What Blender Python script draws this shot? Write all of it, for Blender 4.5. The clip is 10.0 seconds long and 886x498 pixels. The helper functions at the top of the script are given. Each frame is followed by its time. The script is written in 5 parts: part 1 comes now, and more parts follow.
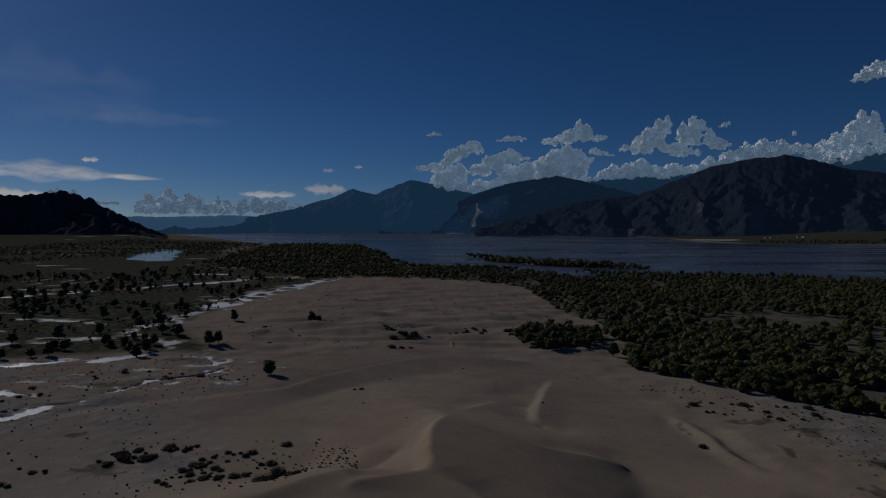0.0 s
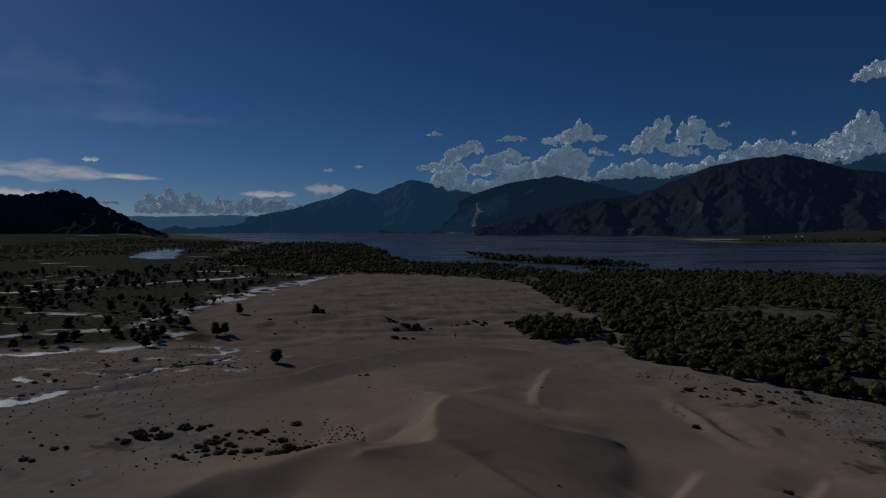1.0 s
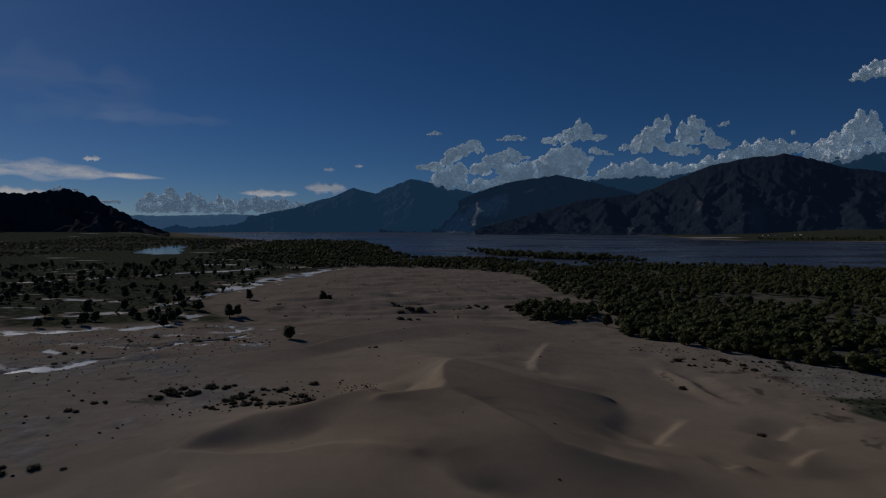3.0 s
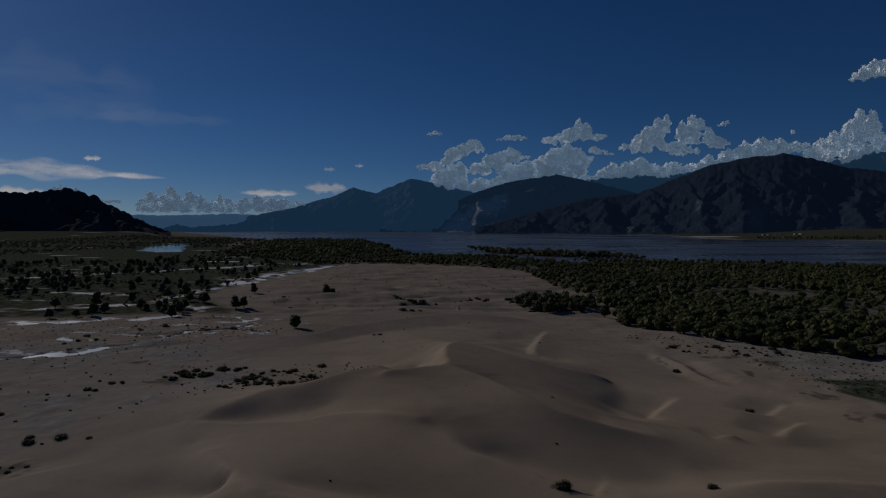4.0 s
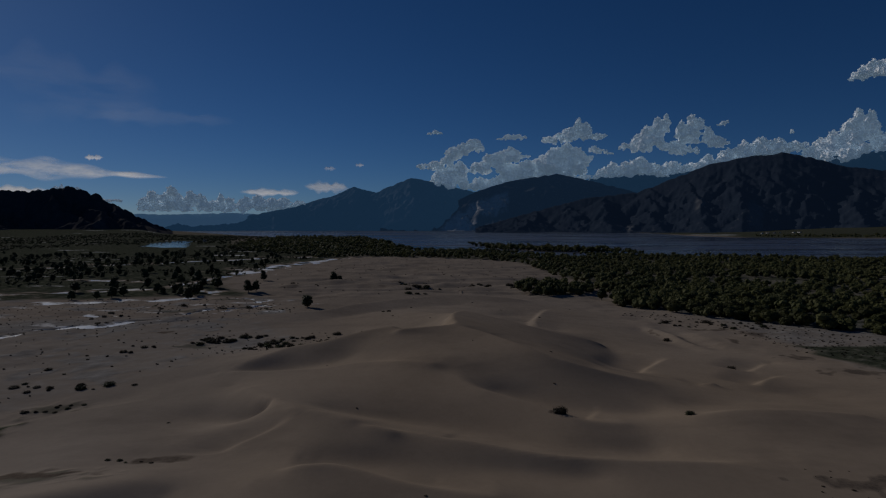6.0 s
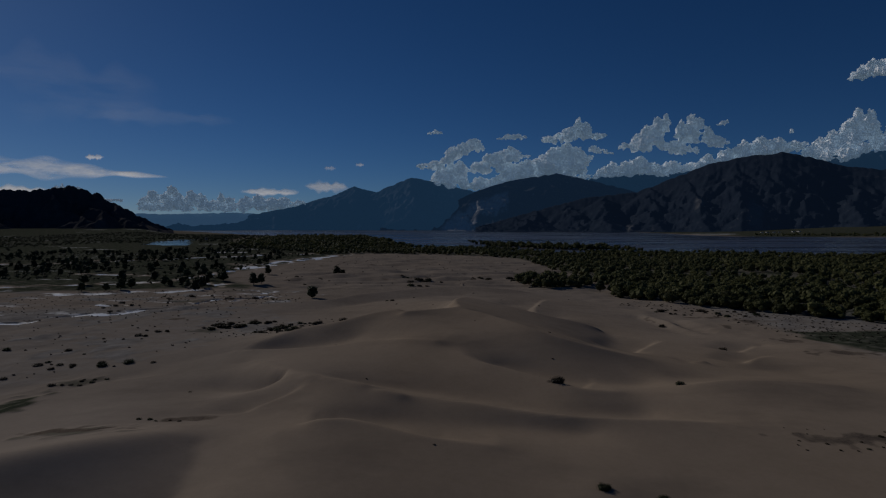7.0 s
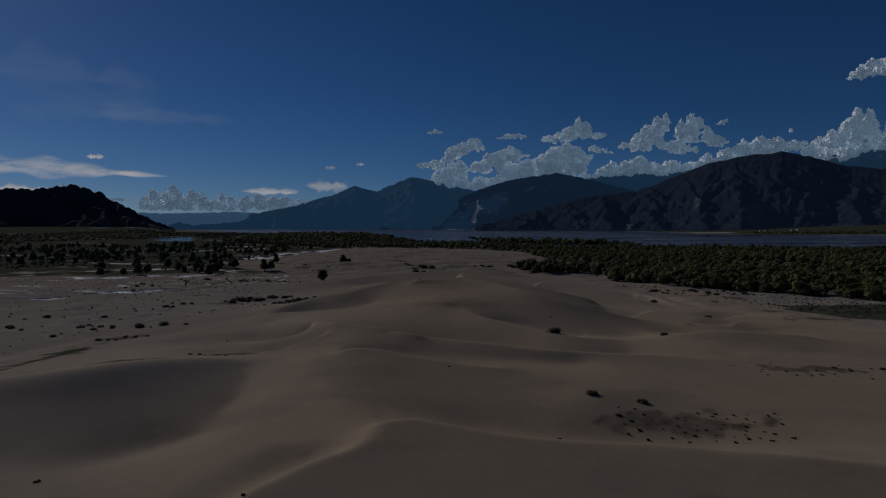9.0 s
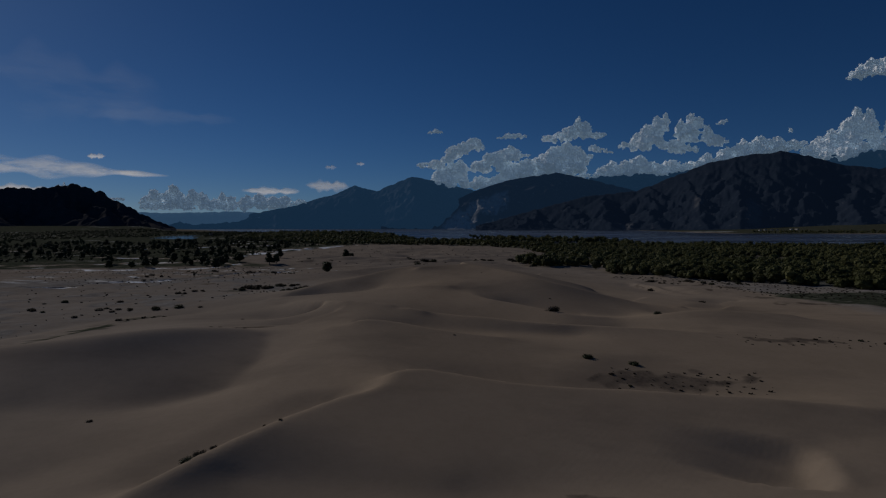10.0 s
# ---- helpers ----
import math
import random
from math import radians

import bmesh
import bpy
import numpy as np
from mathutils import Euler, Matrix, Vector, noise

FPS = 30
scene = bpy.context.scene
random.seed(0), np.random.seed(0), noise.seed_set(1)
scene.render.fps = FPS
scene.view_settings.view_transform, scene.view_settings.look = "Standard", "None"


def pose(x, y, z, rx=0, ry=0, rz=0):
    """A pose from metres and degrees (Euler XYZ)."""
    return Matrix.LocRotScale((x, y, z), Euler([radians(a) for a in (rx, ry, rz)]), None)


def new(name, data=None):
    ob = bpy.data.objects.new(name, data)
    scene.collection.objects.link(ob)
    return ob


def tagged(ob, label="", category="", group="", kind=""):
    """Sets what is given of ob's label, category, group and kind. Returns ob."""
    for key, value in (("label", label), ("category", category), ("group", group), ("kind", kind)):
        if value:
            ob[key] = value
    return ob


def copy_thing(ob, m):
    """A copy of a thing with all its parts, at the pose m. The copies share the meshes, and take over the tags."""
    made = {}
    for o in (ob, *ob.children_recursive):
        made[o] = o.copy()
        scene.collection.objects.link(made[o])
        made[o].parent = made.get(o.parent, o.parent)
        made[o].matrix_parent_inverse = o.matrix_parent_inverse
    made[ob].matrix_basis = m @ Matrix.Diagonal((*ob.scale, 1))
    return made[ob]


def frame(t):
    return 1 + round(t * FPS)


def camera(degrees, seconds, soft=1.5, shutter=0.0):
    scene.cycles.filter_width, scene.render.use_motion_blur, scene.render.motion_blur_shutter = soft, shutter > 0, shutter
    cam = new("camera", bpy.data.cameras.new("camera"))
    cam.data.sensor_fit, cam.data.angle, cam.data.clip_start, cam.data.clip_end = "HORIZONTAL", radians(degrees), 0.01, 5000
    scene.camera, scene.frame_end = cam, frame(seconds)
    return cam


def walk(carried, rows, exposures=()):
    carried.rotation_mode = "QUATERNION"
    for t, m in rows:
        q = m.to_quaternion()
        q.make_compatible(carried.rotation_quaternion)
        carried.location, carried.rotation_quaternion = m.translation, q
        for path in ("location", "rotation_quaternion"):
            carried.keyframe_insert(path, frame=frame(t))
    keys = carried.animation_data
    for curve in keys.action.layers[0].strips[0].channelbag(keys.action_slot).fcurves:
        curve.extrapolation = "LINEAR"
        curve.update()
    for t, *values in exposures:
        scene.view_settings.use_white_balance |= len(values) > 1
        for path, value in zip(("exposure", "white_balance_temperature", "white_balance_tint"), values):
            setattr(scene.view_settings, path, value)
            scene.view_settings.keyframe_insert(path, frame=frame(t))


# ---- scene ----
cam = camera(72.0, 10.0, soft=1.2)
PATH = [
    (0.0, 0.00, -0.00, 50.00, 87.83, 0, 0),
    (0.5, -0.37, -2.86, 48.73, 87.83, 0, 0),
    (1.0, -0.76, -5.82, 47.31, 87.83, 0, 0),
    (1.5, -1.14, -8.82, 45.81, 87.83, 0, 0),
    (2.0, -1.52, -11.96, 44.24, 87.83, 0, 0),
    (2.5, -1.91, -15.07, 42.73, 87.83, 0, 0),
    (4.0, -2.97, -24.35, 38.23, 87.83, 0, 0),
    (4.5, -3.43, -27.53, 36.70, 87.83, 0, 0),
    (5.0, -3.92, -30.60, 35.20, 87.83, 0, 0),
    (5.5, -4.42, -33.67, 33.65, 87.83, 0, 0),
    (7.0, -5.62, -42.80, 29.05, 87.83, 0, 0),
    (7.5, -6.05, -45.90, 27.58, 87.83, 0, 0),
    (8.0, -6.46, -48.99, 26.07, 87.83, 0, 0),
    (8.5, -6.90, -52.02, 24.53, 87.83, 0, 0),
    (9.0, -7.33, -54.94, 23.11, 87.83, 0, 0),
    (9.5, -7.78, -57.93, 21.59, 87.83, 0, 0),
    (10.0, -8.20, -60.98, 20.09, 87.83, 0, 0),
]
walk(cam, [(t, pose(*r)) for t, *r in PATH], exposures=[(0.0, -1.85), (10.0, -1.85)])

# ---- light: one sun, high and ahead to the left, and a clear high-altitude sky ----
SUN_AZ, SUN_EL = -47.0, 27.0            # degrees from the +y axis (left is minus), degrees above the horizon
toward_sun = Vector((math.sin(radians(SUN_AZ)) * math.cos(radians(SUN_EL)),
                     math.cos(radians(SUN_AZ)) * math.cos(radians(SUN_EL)), math.sin(radians(SUN_EL))))
sun = new("sun", bpy.data.lights.new("sun", "SUN"))
sun.data.energy, sun.data.angle, sun.data.color = 5.0, radians(0.55), (1.0, 0.95, 0.89)
sun.rotation_euler = (-toward_sun).to_track_quat("-Z", "Y").to_euler()
sun.location = (0, 0, 900)
tagged(sun, "", "", "", "structure")

world = bpy.data.worlds.new("sky")
scene.world = world
world.use_nodes = True
wn = world.node_tree.nodes
sky = wn.new("ShaderNodeTexSky")
sky.sky_type, sky.sun_disc = "NISHITA", False
sky.sun_elevation, sky.sun_rotation = radians(SUN_EL), radians(SUN_AZ)
sky.altitude, sky.air_density, sky.dust_density, sky.ozone_density = 3600, 1.0, 2.4, 3.8
deep = wn.new("ShaderNodeMix")              # the thin, dry air of a high valley: a deeper blue
deep.data_type, deep.blend_type = "RGBA", "MULTIPLY"
deep.inputs[0].default_value, deep.inputs[7].default_value = 1.0, (0.615, 0.775, 1.0, 1.0)
rich = wn.new("ShaderNodeHueSaturation")
rich.inputs["Saturation"].default_value = 1.1
world.node_tree.links.new(sky.outputs[0], deep.inputs[6])
world.node_tree.links.new(deep.outputs[2], rich.inputs["Color"])
world.node_tree.links.new(rich.outputs[0], wn["Background"].inputs[0])
wn["Background"].inputs[1].default_value = 0.082


# ---- materials ----
def material(name):
    m = bpy.data.materials.new(name)
    m.use_nodes = True
    nt = m.node_tree
    return m, nt, nt.nodes["Principled BSDF"]


def noise_node(nt, scale, detail=4.0, rough=0.55, coords=None, stretch=None):
    n = nt.nodes.new("ShaderNodeTexNoise")
    n.inputs["Scale"].default_value, n.inputs["Detail"].default_value, n.inputs["Roughness"].default_value = scale, detail, rough
    if coords is None:
        coords = nt.nodes.new("ShaderNodeNewGeometry").outputs["Position"]
    if stretch:
        mp = nt.nodes.new("ShaderNodeMapping")
        mp.inputs["Scale"].default_value = stretch
        nt.links.new(coords, mp.inputs["Vector"])
        coords = mp.outputs[0]
    nt.links.new(coords, n.inputs["Vector"])
    return n


def ramp_node(nt, fac, stops):
    r = nt.nodes.new("ShaderNodeValToRGB")
    while len(r.color_ramp.elements) < len(stops):
        r.color_ramp.elements.new(0.5)
    for e, (p, c) in zip(r.color_ramp.elements, stops):
        e.position, e.color = p, (*c, 1.0)
    nt.links.new(fac, r.inputs[0])
    return r.outputs[0]


def mix_node(nt, fac, a, b, blend="MIX"):
    m = nt.nodes.new("ShaderNodeMix")
    m.data_type, m.blend_type = "RGBA", blend
    for sock, v in ((m.inputs[0], fac), (m.inputs[6], a), (m.inputs[7], b)):
        if isinstance(v, (int, float)):
            sock.default_value = v
        elif isinstance(v, tuple):
            sock.default_value = (*v, 1.0)
        else:
            nt.links.new(v, sock)
    return m.outputs[2]


def math_node(nt, op, a, b=0.0, c=None):
    m = nt.nodes.new("ShaderNodeMath")
    m.operation = op
    for sock, v in zip(m.inputs, (a, b, c)):
        if v is None:
            continue
        if isinstance(v, (int, float)):
            sock.default_value = v
        else:
            nt.links.new(v, sock)
    return m.outputs[0]


def bump_node(nt, bsdf, height, strength, distance):
    b = nt.nodes.new("ShaderNodeBump")
    b.inputs["Strength"].default_value, b.inputs["Distance"].default_value = strength, distance
    nt.links.new(height, b.inputs["Height"])
    nt.links.new(b.outputs[0], bsdf.inputs["Normal"])
    return b


def ground_material():
    m, nt, bsdf = material("sand_grass_and_gravel")
    cover = nt.nodes.new("ShaderNodeVertexColor")
    cover.layer_name = "cover"
    sep = nt.nodes.new("ShaderNodeSeparateColor")
    nt.links.new(cover.outputs[0], sep.inputs[0])
    grass, gravel, soil = sep.outputs[0], sep.outputs[1], sep.outputs[2]
    broad = noise_node(nt, 0.02, 5)
    mid = noise_node(nt, 0.25, 6, 0.65)
    fine = noise_node(nt, 2.5, 5, 0.7)
    place = nt.nodes.new("ShaderNodeSeparateXYZ")
    nt.links.new(nt.nodes.new("ShaderNodeNewGeometry").outputs["Position"], place.inputs[0])
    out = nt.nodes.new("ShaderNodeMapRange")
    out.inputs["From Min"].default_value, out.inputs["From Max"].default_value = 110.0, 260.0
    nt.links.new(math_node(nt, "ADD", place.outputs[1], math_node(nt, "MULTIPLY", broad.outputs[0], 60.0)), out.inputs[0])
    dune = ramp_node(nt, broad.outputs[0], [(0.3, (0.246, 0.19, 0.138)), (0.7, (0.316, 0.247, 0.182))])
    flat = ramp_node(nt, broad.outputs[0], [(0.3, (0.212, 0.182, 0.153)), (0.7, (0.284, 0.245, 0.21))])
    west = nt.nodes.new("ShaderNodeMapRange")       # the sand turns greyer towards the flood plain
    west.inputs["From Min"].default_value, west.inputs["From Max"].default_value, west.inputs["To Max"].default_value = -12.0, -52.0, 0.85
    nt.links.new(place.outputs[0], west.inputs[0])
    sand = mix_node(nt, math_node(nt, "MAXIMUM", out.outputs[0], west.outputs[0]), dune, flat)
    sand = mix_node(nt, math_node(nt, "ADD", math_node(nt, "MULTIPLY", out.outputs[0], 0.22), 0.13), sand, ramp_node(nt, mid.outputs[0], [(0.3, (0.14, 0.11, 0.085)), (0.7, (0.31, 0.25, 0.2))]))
    speck = noise_node(nt, 1.1, 5, 0.75)
    sand = mix_node(nt, math_node(nt, "ADD", math_node(nt, "MULTIPLY", out.outputs[0], 0.22), 0.08), sand, ramp_node(nt, speck.outputs[0], [(0.36, (0.1, 0.08, 0.064)), (0.6, (0.29, 0.234, 0.186))]))
    # coarse heavy grains gathered in streaks
    streak = noise_node(nt, 0.05, 5, 0.6, stretch=(0.6, 1.3, 1.0))
    sand = mix_node(nt, math_node(nt, "MULTIPLY", ramp_node(nt, streak.outputs[0], [(0.52, (0, 0, 0)), (0.68, (1, 1, 1))]), 0.35), sand, (0.115, 0.094, 0.08))
    green = ramp_node(nt, mid.outputs[0], [(0.3, (0.026, 0.032, 0.022)), (0.5, (0.05, 0.055, 0.038)), (0.68, (0.13, 0.124, 0.1))])
    stony = ramp_node(nt, mid.outputs[0], [(0.3, (0.135, 0.126, 0.118)), (0.7, (0.265, 0.246, 0.228))])
    dark = ramp_node(nt, fine.outputs[0], [(0.3, (0.07, 0.055, 0.045)), (0.7, (0.15, 0.12, 0.095))])
    rag = math_node(nt, "MULTIPLY", math_node(nt, "SUBTRACT", mid.outputs[0], 0.5), 1.3)

    def ragged(mask, fray=1.0):
        e = math_node(nt, "ADD", math_node(nt, "MULTIPLY", mask, 2.0), -0.5 * fray)
        e = math_node(nt, "ADD", e, math_node(nt, "MULTIPLY", rag, fray))
        e.node.use_clamp = True
        return math_node(nt, "MULTIPLY", e, math_node(nt, "GREATER_THAN", mask, 0.02))
    bars = ramp_node(nt, noise_node(nt, 0.5, 6, 0.7, stretch=(0.5, 1.3, 1.0)).outputs[0], [(0.33, (0.24, 0.23, 0.22)), (0.43, (0.58, 0.57, 0.56)), (0.55, (0.84, 0.83, 0.82))])
    col = mix_node(nt, ragged(gravel), sand, stony)
    col = mix_node(nt, ragged(grass), col, green)
    col = mix_node(nt, ragged(soil, 2.0), col, dark)
    col = mix_node(nt, ragged(cover.outputs["Alpha"], 2.2), col, bars)
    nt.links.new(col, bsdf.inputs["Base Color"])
    bsdf.inputs["Roughness"].default_value = 0.92
    bsdf.inputs["Specular IOR Level"].default_value = 0.0
    # wind ripples, broken up, with tussock relief where grass grows
    geo = nt.nodes.new("ShaderNodeNewGeometry")
    warp = noise_node(nt, 0.12, 3)
    wave = nt.nodes.new("ShaderNodeTexWave")
    wave.wave_type, wave.bands_direction = "BANDS", "X"
    wave.inputs["Scale"].default_value, wave.inputs["Distortion"].default_value = 0.55, 4.0
    wave.inputs["Detail"].default_value, wave.inputs["Detail Scale"].default_value = 2.0, 0.6
    mp = nt.nodes.new("ShaderNodeMapping")
    mp.inputs["Rotation"].default_value = (0, 0, radians(38))
    nt.links.new(geo.outputs["Position"], mp.inputs[0])
    nt.links.new(mp.outputs[0], wave.inputs[0])
    rip = math_node(nt, "MULTIPLY", wave.outputs["Fac"], ramp_node(nt, noise_node(nt, 0.035, 2).outputs[0], [(0.5, (0, 0, 0)), (0.62, (1, 1, 1))]))
    rip = math_node(nt, "MULTIPLY", rip, math_node(nt, "SUBTRACT", 1.0, grass))
    rough = math_node(nt, "MULTIPLY", mid.outputs[0], math_node(nt, "ADD", math_node(nt, "MULTIPLY", math_node(nt, "ADD", grass, gravel), 3.0), 0.07))
    tot = math_node(nt, "ADD", math_node(nt, "MULTIPLY", rip, 0.006), math_node(nt, "ADD", rough, math_node(nt, "MULTIPLY", fine.outputs[0], 0.05)))
    bump_node(nt, bsdf, tot, 0.6, 0.35)
    return m


def water_material(name, deep, rough, ripple, scale):
    m, nt, bsdf = material(name)
    bsdf.inputs["Base Color"].default_value = (*deep, 1)
    bsdf.inputs["IOR"].default_value = 1.33
    n = noise_node(nt, scale, 4, 0.6, stretch=(1.0, 0.35, 1.0))
    calm = noise_node(nt, 0.004, 3, 0.5, stretch=(0.5, 2.2, 1.0))
    r = nt.nodes.new("ShaderNodeMapRange")
    r.inputs["From Min"].default_value, r.inputs["From Max"].default_value = 0.42, 0.62
    r.inputs["To Min"].default_value, r.inputs["To Max"].default_value = rough * 0.4, rough * 1.6
    nt.links.new(calm.outputs[0], r.inputs[0])
    nt.links.new(r.outputs[0], bsdf.inputs["Roughness"])
    bump_node(nt, bsdf, n.outputs[0], ripple, 0.2)
    return m


def rock_material(name, low, high, pale, scale, haze_glow=None):
    m, nt, bsdf = material(name)
    a = noise_node(nt, scale, 8, 0.65)
    b = noise_node(nt, scale * 7, 6, 0.7)
    col = ramp_node(nt, a.outputs[0], [(0.35, low), (0.65, high)])
    col = mix_node(nt, 0.4, col, ramp_node(nt, b.outputs[0], [(0.35, low), (0.6, high), (0.75, pale)]))
    scree = nt.nodes.new("ShaderNodeVertexColor")
    scree.layer_name = "scree"
    sp = nt.nodes.new("ShaderNodeSeparateColor")
    nt.links.new(scree.outputs[0], sp.inputs[0])
    edge = math_node(nt, "MULTIPLY", sp.outputs[0], math_node(nt, "MULTIPLY", b.outputs[0], 1.8))
    edge.node.use_clamp = True
    col = mix_node(nt, edge, col, pale)
    nt.links.new(col, bsdf.inputs["Base Color"])
    bsdf.inputs["Roughness"].default_value = 0.95
    bsdf.inputs["Specular IOR Level"].default_value = 0.0
    bump_node(nt, bsdf, b.outputs[0], 0.4, 2.5 / (scale * 60))
    # air haze is put in as a blue emission of the rock itself
    if haze_glow:
        bsdf.inputs["Emission Color"].default_value = (*haze_glow[:3], 1)
        bsdf.inputs["Emission Strength"].default_value = haze_glow[3]
    return m


def leaf_material(name, dark, mid, light, scale=0.05):
    m, nt, bsdf = material(name)
    geo = nt.nodes.new("ShaderNodeNewGeometry")
    stand = noise_node(nt, scale, 3)
    c = ramp_node(nt, geo.outputs["Random Per Island"], [(0.0, dark), (0.55, mid), (1.0, light)])
    c = mix_node(nt, 0.5, c, ramp_node(nt, stand.outputs[0], [(0.35, dark), (0.52, mid), (0.68, light)]))
    info = nt.nodes.new("ShaderNodeObjectInfo")
    hsv = nt.nodes.new("ShaderNodeHueSaturation")
    mr = nt.nodes.new("ShaderNodeMapRange")
    mr.inputs["To Min"].default_value, mr.inputs["To Max"].default_value = 0.7, 1.3
    nt.links.new(info.outputs["Random"], mr.inputs[0])
    nt.links.new(mr.outputs[0], hsv.inputs["Value"])
    nt.links.new(c, hsv.inputs["Color"])
    nt.links.new(hsv.outputs[0], bsdf.inputs["Base Color"])
    bsdf.inputs["Roughness"].default_value = 0.65
    bsdf.inputs["Specular IOR Level"].default_value = 0.12
    tr = nt.nodes.new("ShaderNodeBsdfTranslucent")
    nt.links.new(hsv.outputs[0], tr.inputs[0])
    mx = nt.nodes.new("ShaderNodeMixShader")
    mx.inputs[0].default_value = 0.25
    nt.links.new(bsdf.outputs[0], mx.inputs[1])
    nt.links.new(tr.outputs[0], mx.inputs[2])
    nt.links.new(mx.outputs[0], nt.nodes["Material Output"].inputs[0])
    return m


def bark_material():
    m, nt, bsdf = material("grey_brown_bark")
    n = noise_node(nt, 6, 5, stretch=(1, 1, 0.2))
    nt.links.new(ramp_node(nt, n.outputs[0], [(0.3, (0.09, 0.07, 0.055)), (0.7, (0.2, 0.165, 0.13))]), bsdf.inputs["Base Color"])
    bsdf.inputs["Roughness"].default_value = 0.9
    return m


def cumulus_material():
    """Dense cloud: white, and deep enough for light to spread far inside it. A blue glow is added."""
    m, nt, bsdf = material("cumulus_cloud")
    bsdf.inputs["Base Color"].default_value = (1.0, 1.0, 1.0, 1)
    bsdf.inputs["Roughness"].default_value = 1.0
    bsdf.inputs["Specular IOR Level"].default_value = 0.0
    bsdf.subsurface_method = "RANDOM_WALK"
    bsdf.inputs["Subsurface Weight"].default_value = 0.35
    bsdf.inputs["Subsurface Radius"].default_value = (1.0, 1.0, 1.0)
    bsdf.inputs["Subsurface Scale"].default_value = 5.0
    bump_node(nt, bsdf, noise_node(nt, 0.03, 6, 0.65).outputs[0], 0.8, 30)
    bsdf.inputs["Emission Color"].default_value, bsdf.inputs["Emission Strength"].default_value = (0.5, 0.74, 1.0, 1), 0.29   # far sky backdrop: blue emission added in place of light scattered within
    return m


def thin_cloud_material(name, alpha, scale, stretch):
    """Thin cloud: light passes through it as much as it comes back."""
    m, nt, bsdf = material(name)
    nt.nodes.remove(bsdf)
    d, t = nt.nodes.new("ShaderNodeBsdfDiffuse"), nt.nodes.new("ShaderNodeBsdfTranslucent")
    for s in (d, t):
        s.inputs[0].default_value = (0.98, 0.98, 0.99, 1)
    mx = nt.nodes.new("ShaderNodeMixShader")
    mx.inputs[0].default_value = 0.8
    nt.links.new(d.outputs[0], mx.inputs[1])
    nt.links.new(t.outputs[0], mx.inputs[2])
    n = noise_node(nt, scale, 6, 0.6, stretch=stretch)
    f = nt.nodes.new("ShaderNodeMapRange")
    f.inputs["From Min"].default_value, f.inputs["From Max"].default_value = 0.36, 0.6
    f.inputs["To Min"].default_value, f.inputs["To Max"].default_value = 0.0, alpha
    nt.links.new(n.outputs[0], f.inputs[0])
    body = nt.nodes.new("ShaderNodeVertexColor")
    body.layer_name = "body"
    bs = nt.nodes.new("ShaderNodeSeparateColor")
    nt.links.new(body.outputs[0], bs.inputs[0])
    tp, m2 = nt.nodes.new("ShaderNodeBsdfTransparent"), nt.nodes.new("ShaderNodeMixShader")
    nt.links.new(math_node(nt, "MULTIPLY", f.outputs[0], bs.outputs[0]), m2.inputs[0])
    nt.links.new(tp.outputs[0], m2.inputs[1])
    nt.links.new(mx.outputs[0], m2.inputs[2])
    nt.links.new(m2.outputs[0], nt.nodes["Material Output"].inputs[0])
    return m


def plain_material(name, a, b, scale, rough=0.8):
    m, nt, bsdf = material(name)
    n = noise_node(nt, scale, 4)
    nt.links.new(ramp_node(nt, n.outputs[0], [(0.3, a), (0.7, b)]), bsdf.inputs["Base Color"])
    bsdf.inputs["Roughness"].default_value = rough
    return m


GROUND = ground_material()
RIVER = water_material("river_water", (0.055, 0.06, 0.078), 0.32, 0.06, 0.5)
POOL = water_material("pool_water", (0.05, 0.055, 0.06), 0.06, 0.1, 0.5)
# near-white base colour paints the streams' bright glint
STREAM = water_material("pale_glint_stream_water", (0.66, 0.68, 0.7), 0.42, 0.8, 1.6)
ROCK_NEAR = rock_material("dark_hill_rock", (0.045, 0.044, 0.048), (0.072, 0.068, 0.069), (0.2, 0.185, 0.17), 0.006)
# bluish base and blue emission paint the air haze, stronger range by range
ROCK_MID = rock_material("hazed_mountain_rock", (0.013, 0.018, 0.026), (0.02, 0.025, 0.035), (0.16, 0.155, 0.15), 0.004, (0.1, 0.2, 0.42, 0.072))
ROCK_SLIP = rock_material("hazed_eroded_slope_rock", (0.022, 0.027, 0.036), (0.04, 0.044, 0.052), (0.36, 0.35, 0.34), 0.004, (0.09, 0.22, 0.46, 0.17))
ROCK_FAR = rock_material("hazed_distant_rock", (0.026, 0.034, 0.048), (0.05, 0.058, 0.075), (0.14, 0.14, 0.15), 0.003, (0.08, 0.24, 0.5, 0.3))
ROCK_HAZE = rock_material("hazed_farthest_rock", (0.06, 0.07, 0.09), (0.1, 0.11, 0.13), (0.2, 0.2, 0.2), 0.003, (0.13, 0.3, 0.56, 0.55))
LEAF_FOREST = leaf_material("willow_leaves", (0.033, 0.036, 0.014), (0.07, 0.074, 0.027), (0.124, 0.118, 0.045), 0.03)
LEAF_DARK = leaf_material("dark_tree_leaves", (0.02, 0.025, 0.013), (0.045, 0.052, 0.026), (0.078, 0.084, 0.04), 0.06)
LEAF_SHRUB = leaf_material("dry_shrub_twigs", (0.022, 0.018, 0.012), (0.042, 0.034, 0.022), (0.08, 0.064, 0.04), 0.2)
BARK = bark_material()
CLOUD = cumulus_material()
CIRRUS = thin_cloud_material("thin_cloud", 0.95, 0.0035, (0.35, 1.0, 2.2))
VEIL = thin_cloud_material("cloud_veil", 0.06, 0.002, (0.4, 1.0, 2.5))
